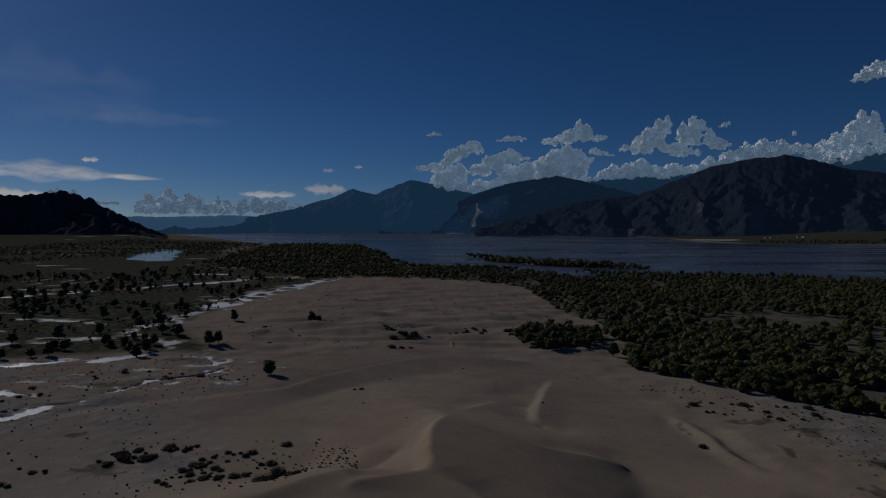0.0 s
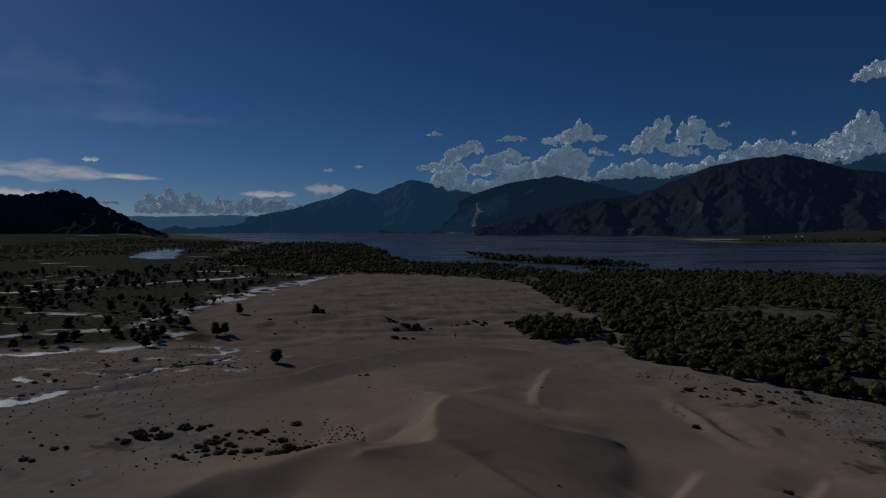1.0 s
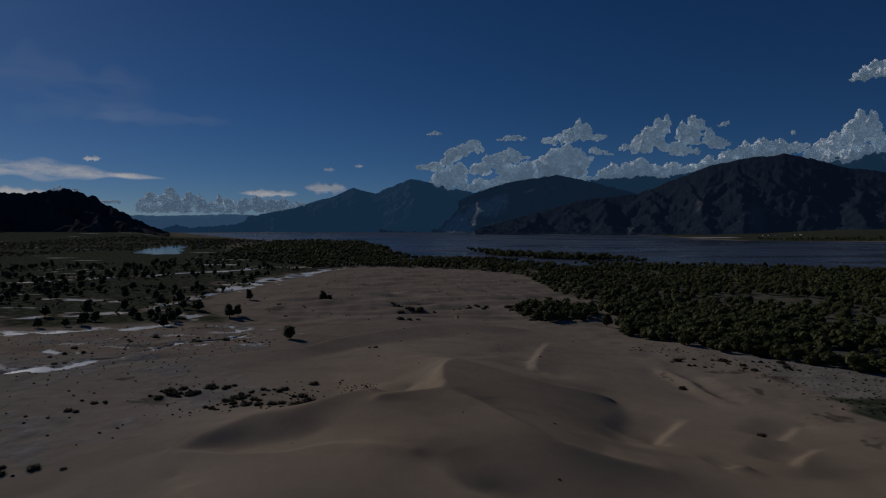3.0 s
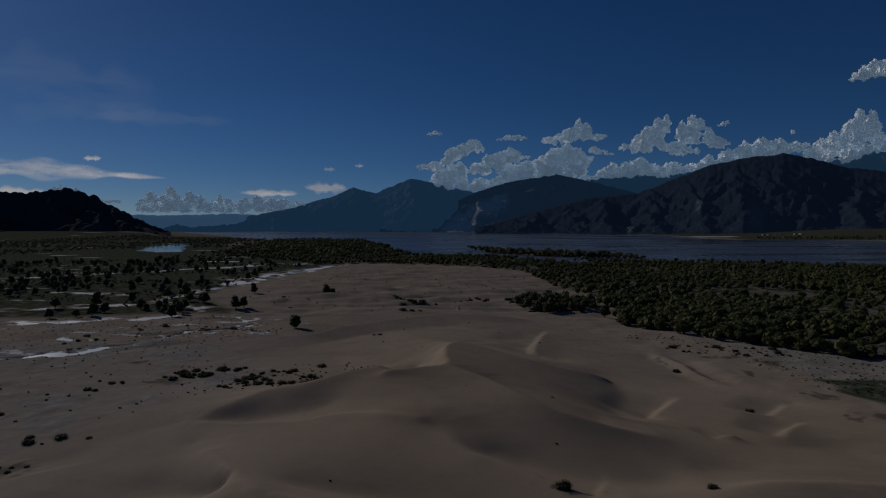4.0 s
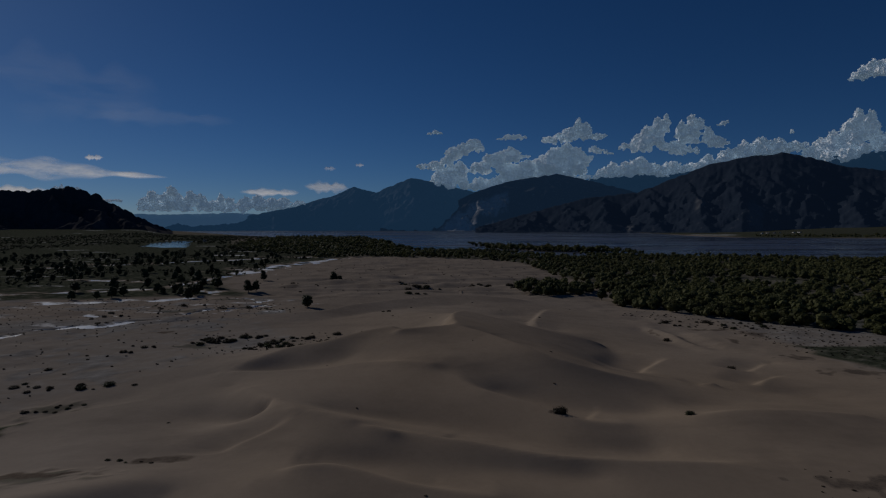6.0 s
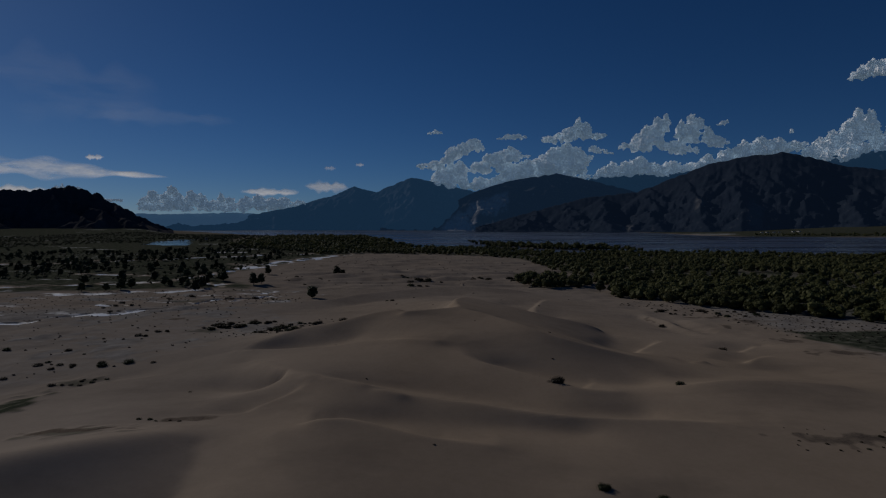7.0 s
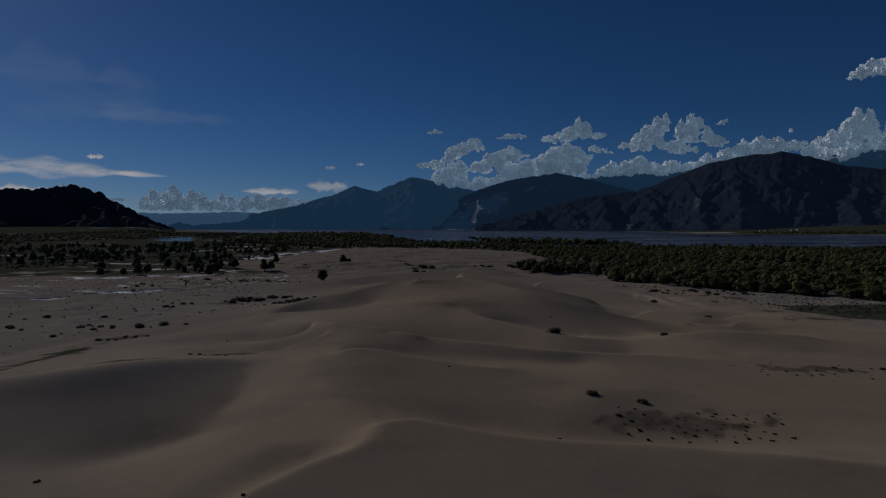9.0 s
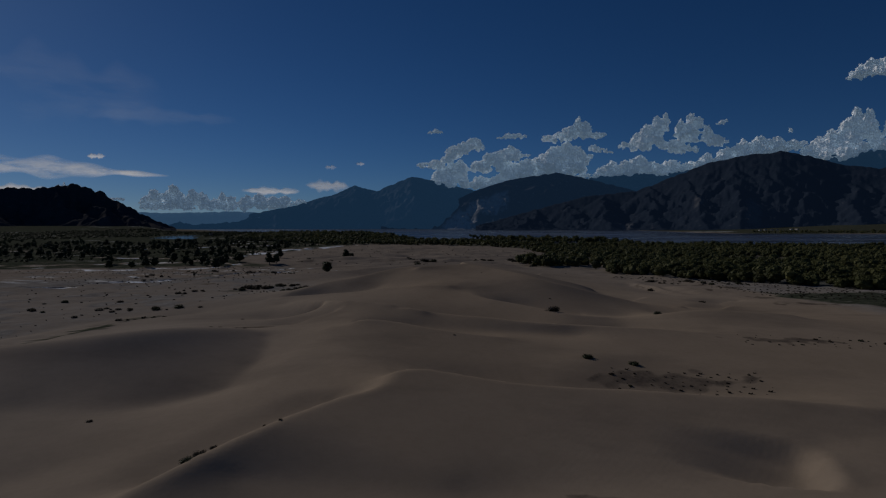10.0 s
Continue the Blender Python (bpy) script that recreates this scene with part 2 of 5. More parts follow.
WHITE_WALL = plain_material("whitewashed_wall", (0.3, 0.29, 0.28), (0.48, 0.46, 0.44), 0.4)
ROOF = plain_material("flat_mud_roof", (0.25, 0.2, 0.17), (0.4, 0.33, 0.28), 0.4)


# ---- the shape of the land ----
def smooth(a, b, v):
    u = np.clip((v - a) / (b - a), 0, 1)
    return u * u * (3 - 2 * u)


def along(points, X, Y):
    """Signed distance (right of the way is plus) to a bent line, and what its third number is there."""
    best = np.full(X.shape, 1e9)
    side, level = np.zeros(X.shape), np.zeros(X.shape)
    off = np.zeros(X.shape)                     # at a corner the segment that lies further off its line tells the side
    for (x0, y0, h0), (x1, y1, h1) in zip(points[:-1], points[1:]):
        dx, dy = x1 - x0, y1 - y0
        s = np.clip(((X - x0) * dx + (Y - y0) * dy) / (dx * dx + dy * dy), 0, 1)
        ex, ey = X - x0 - s * dx, Y - y0 - s * dy
        d = np.hypot(ex, ey)
        c = ((X - x0) * dy - (Y - y0) * dx) / math.hypot(dx, dy)
        near = (d < best - 1e-6) | ((d < best + 1e-6) & (np.abs(c) > np.abs(off)))
        best = np.where(near, d, best)
        off = np.where(near, c, off)
        side = np.sign(off)
        level = np.where(near, h0 + s * (h1 - h0), level)
    return best * side, level


def inside(poly, X, Y):
    """Signed distance to a closed outline, plus inside."""
    hit = np.zeros(X.shape, bool)
    d = np.full(X.shape, 1e9)
    for (x0, y0), (x1, y1) in zip(poly, poly[1:] + poly[:1]):
        dx, dy = x1 - x0, y1 - y0
        s = np.clip(((X - x0) * dx + (Y - y0) * dy) / (dx * dx + dy * dy), 0, 1)
        d = np.minimum(d, np.hypot(X - x0 - s * dx, Y - y0 - s * dy))
        cross = (y0 > Y) != (y1 > Y)
        hit ^= cross & (X < x0 + (Y - y0) * dx / (dy if dy else 1e-9))
    return np.where(hit, d, -d)


def wob(X, Y, size, seed=0.0):
    """Cheap smooth variation, about -1 to 1, from a sum of turned sines."""
    v = np.zeros(np.shape(X))
    for k in range(7):
        a = 2.4 * k + seed
        f = (0.6 + 0.23 * k) * 2 * math.pi / size
        v = v + np.sin(f * (X * math.cos(a) + Y * math.sin(a)) + 1.7 * k * seed + 3.1 * k + 0.8 * np.sin(f * 0.6 * (Y * math.cos(a) - X * math.sin(a)) + k))
    return v / 4.0


# the broad swell under the dunes: points (x, y, height), reach to the left, reach to the right, bluntness
SWELL = [([(-14, -140, 2.6), (-6, -40, 2.6), (6, 40, 2.7), (4, 110, 2.2), (4, 170, 0.6)], 36, 60, 2.4)]


def swell_height(X, Y):
    z = np.zeros(X.shape)
    for pts, wl, wr, p in SWELL:
        d, h = along(pts, X, Y)
        z += h * np.exp(-np.where(d < 0, -d / wl, d / wr) ** p)
    return z


CREST_LINES, BREAKS = [], []


def bent(line):
    """A smooth way through the points of a line."""
    p = [np.array(q, float) for q in (line[0], *line, line[-1])]
    out = []
    for a, b, c, d in zip(p, p[1:], p[2:], p[3:]):
        for k in range(4):
            u = k / 4
            out.append(0.5 * (2 * b + (c - a) * u + (2 * a - 5 * b + 4 * c - d) * u * u + (3 * b - a - 3 * c + d) * u ** 3))
    return [tuple(q) for q in out] + [tuple(map(float, line[-1]))]


def crest(edge, *line, drop=None):
    """A crest, foot or hollow of the sand: its way over the ground with heights; edge 0 is well rounded, 1 is a sharp brink.
    drop: the sand breaks off to the left of the way, so deep, within so many metres, and rises again over so many more."""
    CREST_LINES.append((edge, bent(line)))
    if drop:
        way = bent(line)
        n = len(way) - 1
        BREAKS.append(([(x, y, drop[0] * min(1.0, 4 * k / n, 4 * (n - k) / n)) for k, (x, y, z) in enumerate(way)], drop[1], drop[2]))


def broken(X, Y):
    """How much lower the sand lies where it breaks off behind the brinks."""
    cut = np.zeros(X.shape)
    wx, wy = 0.35 * wob(X, Y, 17, 2.0), 0.35 * wob(X, Y, 19, 4.0)
    for way, steep, reach in BREAKS:
        xs, ys = [q[0] for q in way], [q[1] for q in way]
        r = steep + reach + 2
        sel = (X > min(xs) - r) & (X < max(xs) + r) & (Y > min(ys) - r) & (Y < max(ys) + r)
        if not sel.any():
            continue
        d, h = along(way, X[sel] + wx[sel], Y[sel] + wy[sel])
        left = np.maximum(-d, 0)
        cut[sel] = np.maximum(cut[sel], h * np.minimum(left / steep, 1) * smooth(steep + reach, steep, left))
    return cut


# the big dune: its left ridge, the slip face behind it and the two tails to the right
crest(0, (-74.1, 64.7, 0.6), (-69.8, 69.2, 0.7), (-65.1, 72.3, 0.8), (-62.7, 75, 1), (-61.9, 79.2, 1.2), (-55.9, 84.2, 1.7), (-50.5, 86.7, 2.3))
crest(0.4, (-49.1, 83.3, 2.6), (-46.8, 88.9, 3.5), (-42.3, 92.5, 4.4), (-37.5, 96.1, 5.4), (-30.3, 95.5, 6.5), (-23.7, 98.3, 7.8), (-15.5, 101.3, 8.9))
crest(1, (-14.5, 95.2, 8.9), (-8.7, 96.9, 9.2), (-3.2, 98.7, 9.4), (-2.1, 102.7, 9.3), (-2.6, 110.9, 9), (-2.7, 118.7, 8.6), (-1.5, 126.4, 8.2), (0.7, 131.8, 7.8), drop=(1.6, 3, 12))
crest(1, (-9.7, 122.5, 5.2), (-11.5, 117.5, 5.1), (-14.9, 110.1, 5.2))
crest(0.6, (-2.5, 98.4, 9.5), (1.3, 94.2, 9.3), (4.7, 90.9, 8.9), (10.5, 82.6, 8.1), (15.7, 77.3, 7), (21, 75.1, 5.9), (26.3, 74, 4.8), (33.1, 74.3, 3.4), drop=(0.8, 3, 12))
crest(0.6, (0.7, 131.8, 7.8), (4.3, 130.8, 7.5), (9.3, 127.1, 6.9), (14.1, 124.6, 6.2), (18.8, 121.9, 5.4), (23.7, 121.8, 4.3), (31.3, 122.6, 2.7), (37.7, 123.1, 1.2), drop=(0.6, 3, 10))
crest(0, (1.7, 114, 8.3), (6.8, 109.6, 7.6), (11.8, 108, 6.6), (17.9, 108.1, 5.3))
crest(0.85, (-49.1, 83.7, 2.5), (-46.5, 83.5, 3.2), (-39.8, 81, 3.9), (-33, 78.9, 4.6), (-27.8, 78.6, 5), (-23.9, 79.4, 5.5), (-18.8, 79.8, 6), (-12.4, 77.6, 6.5), (-6.3, 74.9, 6.6), drop=(0.6, 2.4, 9))
crest(0, (-45.3, 86.2, 3), (-40.8, 87.4, 3), (-35.2, 87.1, 3.4), (-29.8, 87.4, 4.1), (-23.3, 88.4, 5.2))
crest(0.7, (-49.1, 83.7, 2.5), (-44.7, 78.7, 2.9), (-43.6, 73.7, 2.8))
crest(0, (-30.2, 178.6, 1.6), (-15, 168.5, 2.9), (-6, 149.8, 5), (0, 134.5, 7.2))
crest(0.6, (4.4, 147.5, 4.6), (11.7, 160.4, 2.6), (18.9, 166.4, 1.6), (23.7, 167.5, 0.8), drop=(0.5, 3, 8))
crest(0, (2.4, 158.8, 3.2), (10.7, 173.3, 1.4), (19.4, 179.2, 0.6))
crest(0, (-24, 139.3, 3), (-17.1, 126.8, 3.6), (-11.8, 133.3, 4.4), (-5.7, 137.4, 5.6))
crest(0, (-71.8, 122, 0.4), (-60, 121.5, 0.8), (-46.3, 118.9, 1.6), (-32.7, 114.2, 2.2), (-26.8, 129.4, 2.2), (-46, 163.8, 1))
# the lower waves of sand before it
crest(0.7, (-4.3, 73.5, 6), (-1.5, 68, 5.5), (1.9, 62.9, 5), (6, 60.1, 4.6), (10.5, 56.4, 4.2), (13.8, 53, 3.9), (16.5, 51.1, 3.6), (21.9, 51.3, 3.3), drop=(0.7, 3, 9))
crest(0, (3.9, 67, 4.6), (8.4, 65.7, 3.8), (14.7, 61.5, 3.1), (21.2, 59.7, 2.6), (28.9, 60.1, 2.2))
crest(0.5, (33, 54.7, 3.2), (37.8, 55.6, 3.5), (42.4, 56.5, 3.5), (50.8, 56.9, 3.2), (60.7, 57.2, 2.5), drop=(0.4, 3, 8))
crest(0, (35.9, 64.6, 2.2), (46.1, 67, 1.8), (56.3, 68.8, 1.2))
crest(0.95, (-38.4, 66.5, 4.3), (-31.9, 56.1, 5.3), (-26.9, 49.9, 5.9), (-24.8, 47.5, 6.1), (-20.5, 44.9, 6.2), (-15.1, 42, 6), (-10.8, 40, 5.6))
crest(0.85, (-15.9, 42.3, 5.5), (-7.7, 40.9, 5.1), (-5.6, 40.2, 5), (2.2, 37.8, 4.7), (9.5, 35.3, 4.4), (17, 35, 4), (24.9, 35.7, 3.6), (30.1, 36.1, 3.2), (38.9, 34.2, 2.7), drop=(0.9, 3, 10))
crest(0, (-22.4, 54.6, 4.3), (-13.2, 53.9, 3.4), (-4.2, 52.1, 2.8), (4.3, 48.8, 2.5), (12.1, 44.8, 2.5), (24.1, 43.9, 2.1))
crest(0.6, (-31.6, 36.4, 4.3), (-30.5, 39.2, 4.6), (-27, 42.9, 5.1), (-24.3, 45.7, 5.7), drop=(0.8, 2, 8))
crest(0, (-44.3, 60.2, 2), (-39.9, 57.6, 2.1), (-35.1, 55.7, 2.4), (-31.5, 54.7, 3.2))
crest(0, (-58.1, 46.3, 2.6), (-48.8, 39.6, 3.6), (-40.5, 35.2, 3.9), (-35.8, 36.8, 4), (-34.4, 39.6, 4))
crest(0.9, (-21.4, 28.4, 5.7), (-19.6, 28.6, 5.9), (-15.3, 28.7, 5.6), (-9.8, 26.6, 5.1), (-5.6, 25.5, 4.7), (0.5, 25.1, 4.2), drop=(0.7, 2.4, 7))
crest(0, (-20.7, 34.3, 5.1), (-16, 34.2, 4.7), (-7.3, 33.3, 4.1), (2.7, 33.4, 3.5), (12.9, 31.3, 3.2))
crest(1, (-22.8, 29.2, 5.3), (-20.8, 29.3, 5.2))
crest(0.4, (-25.2, 26.3, 5.3), (-21.4, 15.9, 4.9), (-17.4, 7.8, 4.7), (-14.4, 3.3, 4.8))
crest(0, (-15.1, 17.4, 4.6), (-11.8, 10.9, 4), (-8.5, 8.7, 3.5), (-2.1, 6.7, 2.9), (4.2, 5, 2.7), (16.5, 5.6, 2.1), (23.2, 5.4, 2.1), (29.8, 2.8, 2.2))
crest(0, (2.2, 10.1, 3), (10.5, 15.4, 3.4), (15.4, 14.7, 2.8), (24.7, 13.3, 2.5), (32.5, 10.1, 2.4))
# the nearest dune, the bowl to its left and the mound behind the bowl
crest(1, (-27.6, -28.6, 3.9), (-26.3, -26.2, 4.3), (-24.2, -23.6, 4.8), (-22.9, -20.2, 4.9), (-21.1, -17.1, 5), (-19.8, -14, 5), (-17, -9.9, 5.1), (-14.4, -7.7, 5.2), (-13.2, -5, 5.3), (-12.9, -2.7, 5.5), drop=(0.8, 2.4, 7))
crest(0.85, (-12.9, -2.7, 5.5), (-10.7, -1.3, 5.5), (-7.3, -1.5, 5.2), (-1.9, -2.9, 4.8), (3.5, -3.1, 4.4), (8.9, -3.2, 4.2), (13.9, -4.2, 4.1), (18.8, -5.1, 4), (24.1, -6.7, 3.9), (30.9, -7.8, 3.6), drop=(0.9, 3, 12))
crest(0.4, (-29.1, -21.6, 3), (-27, -19.6, 3.3), (-25.5, -15.4, 3.5), (-23.6, -11, 3.7), (-21, -7.2, 3.9), (-18.4, -4.9, 4.2), (-15.7, -1.4, 4.5))
crest(0, (-51.6, -1.9, 2.3), (-46.9, -2.3, 2.3), (-42.5, -2.3, 2.3), (-38.6, -0.1, 2.1), (-35.3, 2.8, 2.2), (-31.9, 4.9, 2.6))
crest(0, (-39.1, -19.2, 2), (-36.5, -15.6, 2.4), (-32.7, -12.1, 2.9), (-29.3, -9.2, 3.2))
crest(0, (-66.7, 13.3, 4.3), (-61.6, 11.9, 5), (-55.3, 12.9, 5.5), (-49.6, 15, 6), (-44.3, 19, 6.1), (-38.9, 24.7, 5.5), (-35.9, 29.5, 4.6))
crest(1, (-33.6, 25.9, 4.4), (-32.3, 22.2, 4.2), (-31.3, 16.3, 3.8), (-31.3, 12, 3.4), (-31.6, 6.9, 3.1))
crest(0, (-26.6, 13.8, 4.4), (-25.8, 5.3, 4), (-24.7, -2.9, 3.8))
crest(0.4, (-73, 27.6, 2.5), (-71.2, 32.2, 2.2), (-70.9, 43.5, 1.8), (-70.4, 55.2, 1.6), (-64.5, 64, 1.5), (-54.8, 69.3, 1.8), drop=(0.6, 3, 8))
crest(0, (-87.4, 47.4, -0.1), (-85.1, 56.3, -0.1), (-82.4, 64.6, 0), (-78.4, 72.7, 0.2))
crest(0.2, (-17.8, -15.3, 4.8), (-14.1, -17.2, 4.3), (-10.7, -19.1, 3.9), (-7.6, -21, 3.5))
crest(0, (-21, -23.6, 3.9), (-14.9, -22.4, 3.4), (-7.6, -22.9, 2.9), (-0, -20.8, 2.7), (8, -19.6, 2.6), (17.2, -17.2, 2.4))
crest(1, (18.8, -21.1, 2.4), (19.4, -19.4, 2.7), (20.2, -16.9, 2.9), (21.3, -14, 2.9), drop=(1.0, 1.8, 11))
crest(0, (24.9, -13, 3), (25.3, -15.4, 3), (21.6, -20.5, 2.6))
# small slip faces and banks at the edge of the gravel flat
crest(1, (24, 146.8, 0.9), (24.2, 154, 1.7), (26.6, 165.9, 1.6), (31, 180.1, 1.2), (35.6, 196, 0.2), drop=(1.3, 2.6, 16))
crest(0, (36.8, 182.3, 0.6), (33.7, 159.3, 0.8), (29.3, 144.4, 0.6))
crest(1, (38, 94.1, 0.1), (40.5, 97.4, 0.5), (44.3, 103, 0.5), (50.2, 110.2, 0.1), drop=(1.1, 2.0, 12))
crest(1, (58.2, 83.5, 0.3), (62.6, 89, 0.3), (68.3, 94.3, -0.3), drop=(0.9, 1.8, 9))
crest(1, (64, 97.3, -0.3), (67.4, 101.8, -0.3), (73.9, 108.5, -0.8), drop=(0.8, 1.8, 9))
crest(0.8, (44.4, 80.5, 1.1), (46.1, 81.2, 1.3), (49.4, 83, 1.2), drop=(0.5, 1.4, 7))
crest(0.4, (61, 159.7, -0.6), (63.3, 149.1, -0.3), (63.5, 136.9, -0.4), (64.7, 128.9, -0.5), (68.5, 124.1, -0.9), drop=(0.9, 2.5, 7))
crest(0.2, (58.8, 158.3, -1.4), (60.4, 145.8, -1.3), (60.5, 133.4, -1.2), (62.6, 125.4, -1.2))
crest(0, (36.1, 130.7, 0.6), (38.5, 113.2, 0.3), (30.4, 93.4, 1.6), (44.4, 93.5, 0.4), (51.8, 80.4, 0.4), (64.9, 79.6, -0.4), (69.6, 70.3, 0.2))
# the far rim of the field and its foot
crest(0.5, (-99.2, 152.3, 0.7), (-86.9, 162, 1.1), (-71.2, 167.6, 1.5), (-56.9, 173.7, 1.9), (-46.1, 178.1, 2.2), (-39.4, 189.1, 2.4), (-30.4, 198.7, 2.5), (-17.8, 209.4, 2.6), (-2.3, 220.5, 2.6), (12.6, 220.3, 2.2), (27.5, 217.2, 1.2), drop=(1.0, 4, 12))
crest(0, (-104.2, 163.3, -0.3), (-91.9, 173, -0.3), (-76.2, 178.6, -0.3), (-61.9, 184.7, -0.3), (-51.1, 189.1, -0.3), (-44.4, 200.1, -0.3), (-35.4, 209.7, -0.3), (-22.8, 220.4, -0.3), (-7.3, 231.5, -0.3), (7.6, 231.3, -0.3), (22.5, 228.2, -0.3))
crest(0, (-61.9, 152.1, 0.9), (-45.9, 163.4, 1.1), (-31.6, 178.6, 1.2), (-14.4, 194.1, 1.4), (1.3, 201.3, 1.2))

DUNE_FIELD = [(-100, -85), (-100, 60), (-92, 84), (-110, 120), (-118, 150), (-100, 172), (-72, 212), (-50, 234), (-20, 256), (10, 258), (36, 240), (52, 205), (66, 165), (76, 130), (82, 105), (92, 80), (110, 40), (110, -85)]
CELL = 0.5
FX, FY = np.arange(-122, 116, CELL), np.arange(-90, 264, CELL)


def blurred(Z, sigma):
    """Gaussian blur of a grid, sigma in cells."""
    r = int(3 * sigma) + 1
    k = np.exp(-0.5 * (np.arange(-r, r + 1) / sigma) ** 2)
    k /= k.sum()
    for axis in (0, 1):
        P = np.pad(Z, [(r, r) if a == axis else (0, 0) for a in (0, 1)], mode="edge")
        Z = sum(w * np.take(P, np.arange(i, i + Z.shape[axis]), axis=axis) for i, w in enumerate(k))
    return Z


def draped(known, fixed):
    """A skin stretched between the known heights, from a coarse grid to a fine one."""
    if min(known.shape) > 14:
        h, w = (known.shape[0] + 1) // 2, (known.shape[1] + 1) // 2
        K, F = np.zeros((2 * h, 2 * w)), np.zeros((2 * h, 2 * w))
        K[:known.shape[0], :known.shape[1]], F[:known.shape[0], :known.shape[1]] = known * fixed, fixed
        n = F.reshape(h, 2, w, 2).sum((1, 3))
        coarse = draped(K.reshape(h, 2, w, 2).sum((1, 3)) / np.maximum(n, 1), n > 0)
        Z = blurred(np.repeat(np.repeat(coarse, 2, 0), 2, 1), 1.0)[:known.shape[0], :known.shape[1]]
    else:
        Z = np.full(known.shape, known[fixed].mean())
    for _ in range(160):
        Z = np.where(fixed, known, Z)
        P = np.pad(Z, 1, mode="edge")
        Z = 0.25 * (P[:-2, 1:-1] + P[2:, 1:-1] + P[1:-1, :-2] + P[1:-1, 2:])
    return np.where(fixed, known, Z)


def dune_field():
    """Heights of the dune field on its grid, from the crest lines and the land around it."""
    X, Y = np.meshgrid(FX, FY)
    around = base_height(X, Y) + swell_height(X, Y)
    depth = inside(DUNE_FIELD, X, Y)
    fixed = depth < 0
    total, count, keen = np.zeros(X.shape), np.zeros(X.shape), np.zeros(X.shape)
    for edge, line in CREST_LINES:
        for a, b in zip(line[:-1], line[1:]):
            n = int(math.hypot(b[0] - a[0], b[1] - a[1]) / 0.3) + 2
            u = np.linspace(0, 1, n)
            q = [a[k] + u * (b[k] - a[k]) for k in range(3)]
            i, j = np.rint((q[1] - FY[0]) / CELL).astype(int), np.rint((q[0] - FX[0]) / CELL).astype(int)
            np.add.at(total, (i, j), q[2])
            np.add.at(count, (i, j), 1)
        if edge:
            d, _ = along(line, X, Y)
            keen = np.maximum(keen, edge * np.exp(-(d / 3.5) ** 2))
    got = (count > 0) & ~fixed
    Z = draped(np.where(got, total / np.maximum(count, 1), around), fixed | got)
    Z = blurred(Z, 2.8) + (blurred(Z, 0.8) - blurred(Z, 2.8)) * keen
    Z += 0.5 * (Z - blurred(Z, 20))              # wind-cut relief on the broad swells
    return around + (Z - around) * smooth(0, 8, depth)


RIVER_EDGE = [(4900, 250), (1500, 420), (700, 520), (420, 576), (263, 607), (126, 640), (83, 760), (20, 760), (-31, 769), (-70, 880), (-85, 1040), (-209, 1500), (-400, 1600), (-615, 1927), (-823, 2313), (-1150, 2900), (-2039, 4456), (-2300, 4930),
              (-400, 4930), (445, 4137), (997, 3405), (960, 2700), (860, 2050), (900, 1830), (1250, 1680), (4900, 1500)]
ISLES = [[(60, 930), (83, 935), (141, 865), (258, 752), (240, 742), (150, 800), (90, 870)],
         [(36, 1040), (60, 1010), (84, 1005), (70, 1030)],
         [(150, 700), (300, 640), (420, 605), (300, 625), (180, 668)],
         [(-1050, 3300), (-900, 3330), (-860, 3300), (-960, 3280)]]
WATER_Z = -3.5
STREAMS = [
    ([(-103, 575, 4), (-136, 444, 9), (-138, 400, 11), (-140, 372, 8), (-144, 344, 4), (-143, 318, 3), (-148, 300, 3), (-144, 281, 4), (-122, 262, 3), (-113, 248, 4), (-118, 233, 3.5), (-142, 223, 4), (-175, 212, 3)],),
    ([(-144, 281, 2), (-165, 262, 2.5), (-200, 250, 3), (-240, 246, 3)],),
    ([(-92, 236, 2), (-84, 224, 2.5), (-78, 212, 3), (-86, 201, 2), (-99, 186, 2.4), (-104, 172, 2.5), (-113, 156, 2.5), (-135, 146, 2)],),
    ([(-104, 172, 1.5), (-120, 178, 2), (-138, 182, 1.6)],),
    ([(-185, 575, 5), (-202, 539, 8), (-231, 513, 4), (-302, 430, 4), (-380, 400, 4)],),
    ([(-100, 585, 4), (-140, 590, 5), (-190, 600, 4)],),
    ([(-230, 330, 2), (-200, 322, 2.5), (-170, 310, 2), (-146, 303, 2)],),
    ([(-330, 480, 4), (-280, 470, 3), (-240, 480, 3)],),
    ([(-152, 134, 1.6), (-144, 138, 3), (-134, 143, 2.6), (-125, 151, 1.4)],),
]
POND = [(-470, 920), (-430, 880), (-402, 872), (-418, 930), (-450, 1010), (-500, 1130), (-540, 1260), (-560, 1255), (-548, 1150), (-522, 1060), (-492, 980)]
FOREST = [(240, 60), (160, 118), (116, 160), (105, 176), (91, 191), (79, 206), (70, 218), (77, 274), (82, 310), (72, 366), (69, 422), (71, 490), (49, 549), (-20, 588), (-91, 600), (-130, 580), (-170, 640), (-300, 800), (-350, 1000), (-420, 1500), (-300, 1580), (-212, 1490), (-95, 1040), (-80, 880), (-35, 762), (20, 752), (78, 750), (120, 632), (263, 600), (420, 570), (700, 512), (900, 300), (500, 60)]
CLUMP = [(33, 274), (36, 252), (44, 243), (58, 250), (70, 262), (72, 285), (62, 305), (46, 300)]
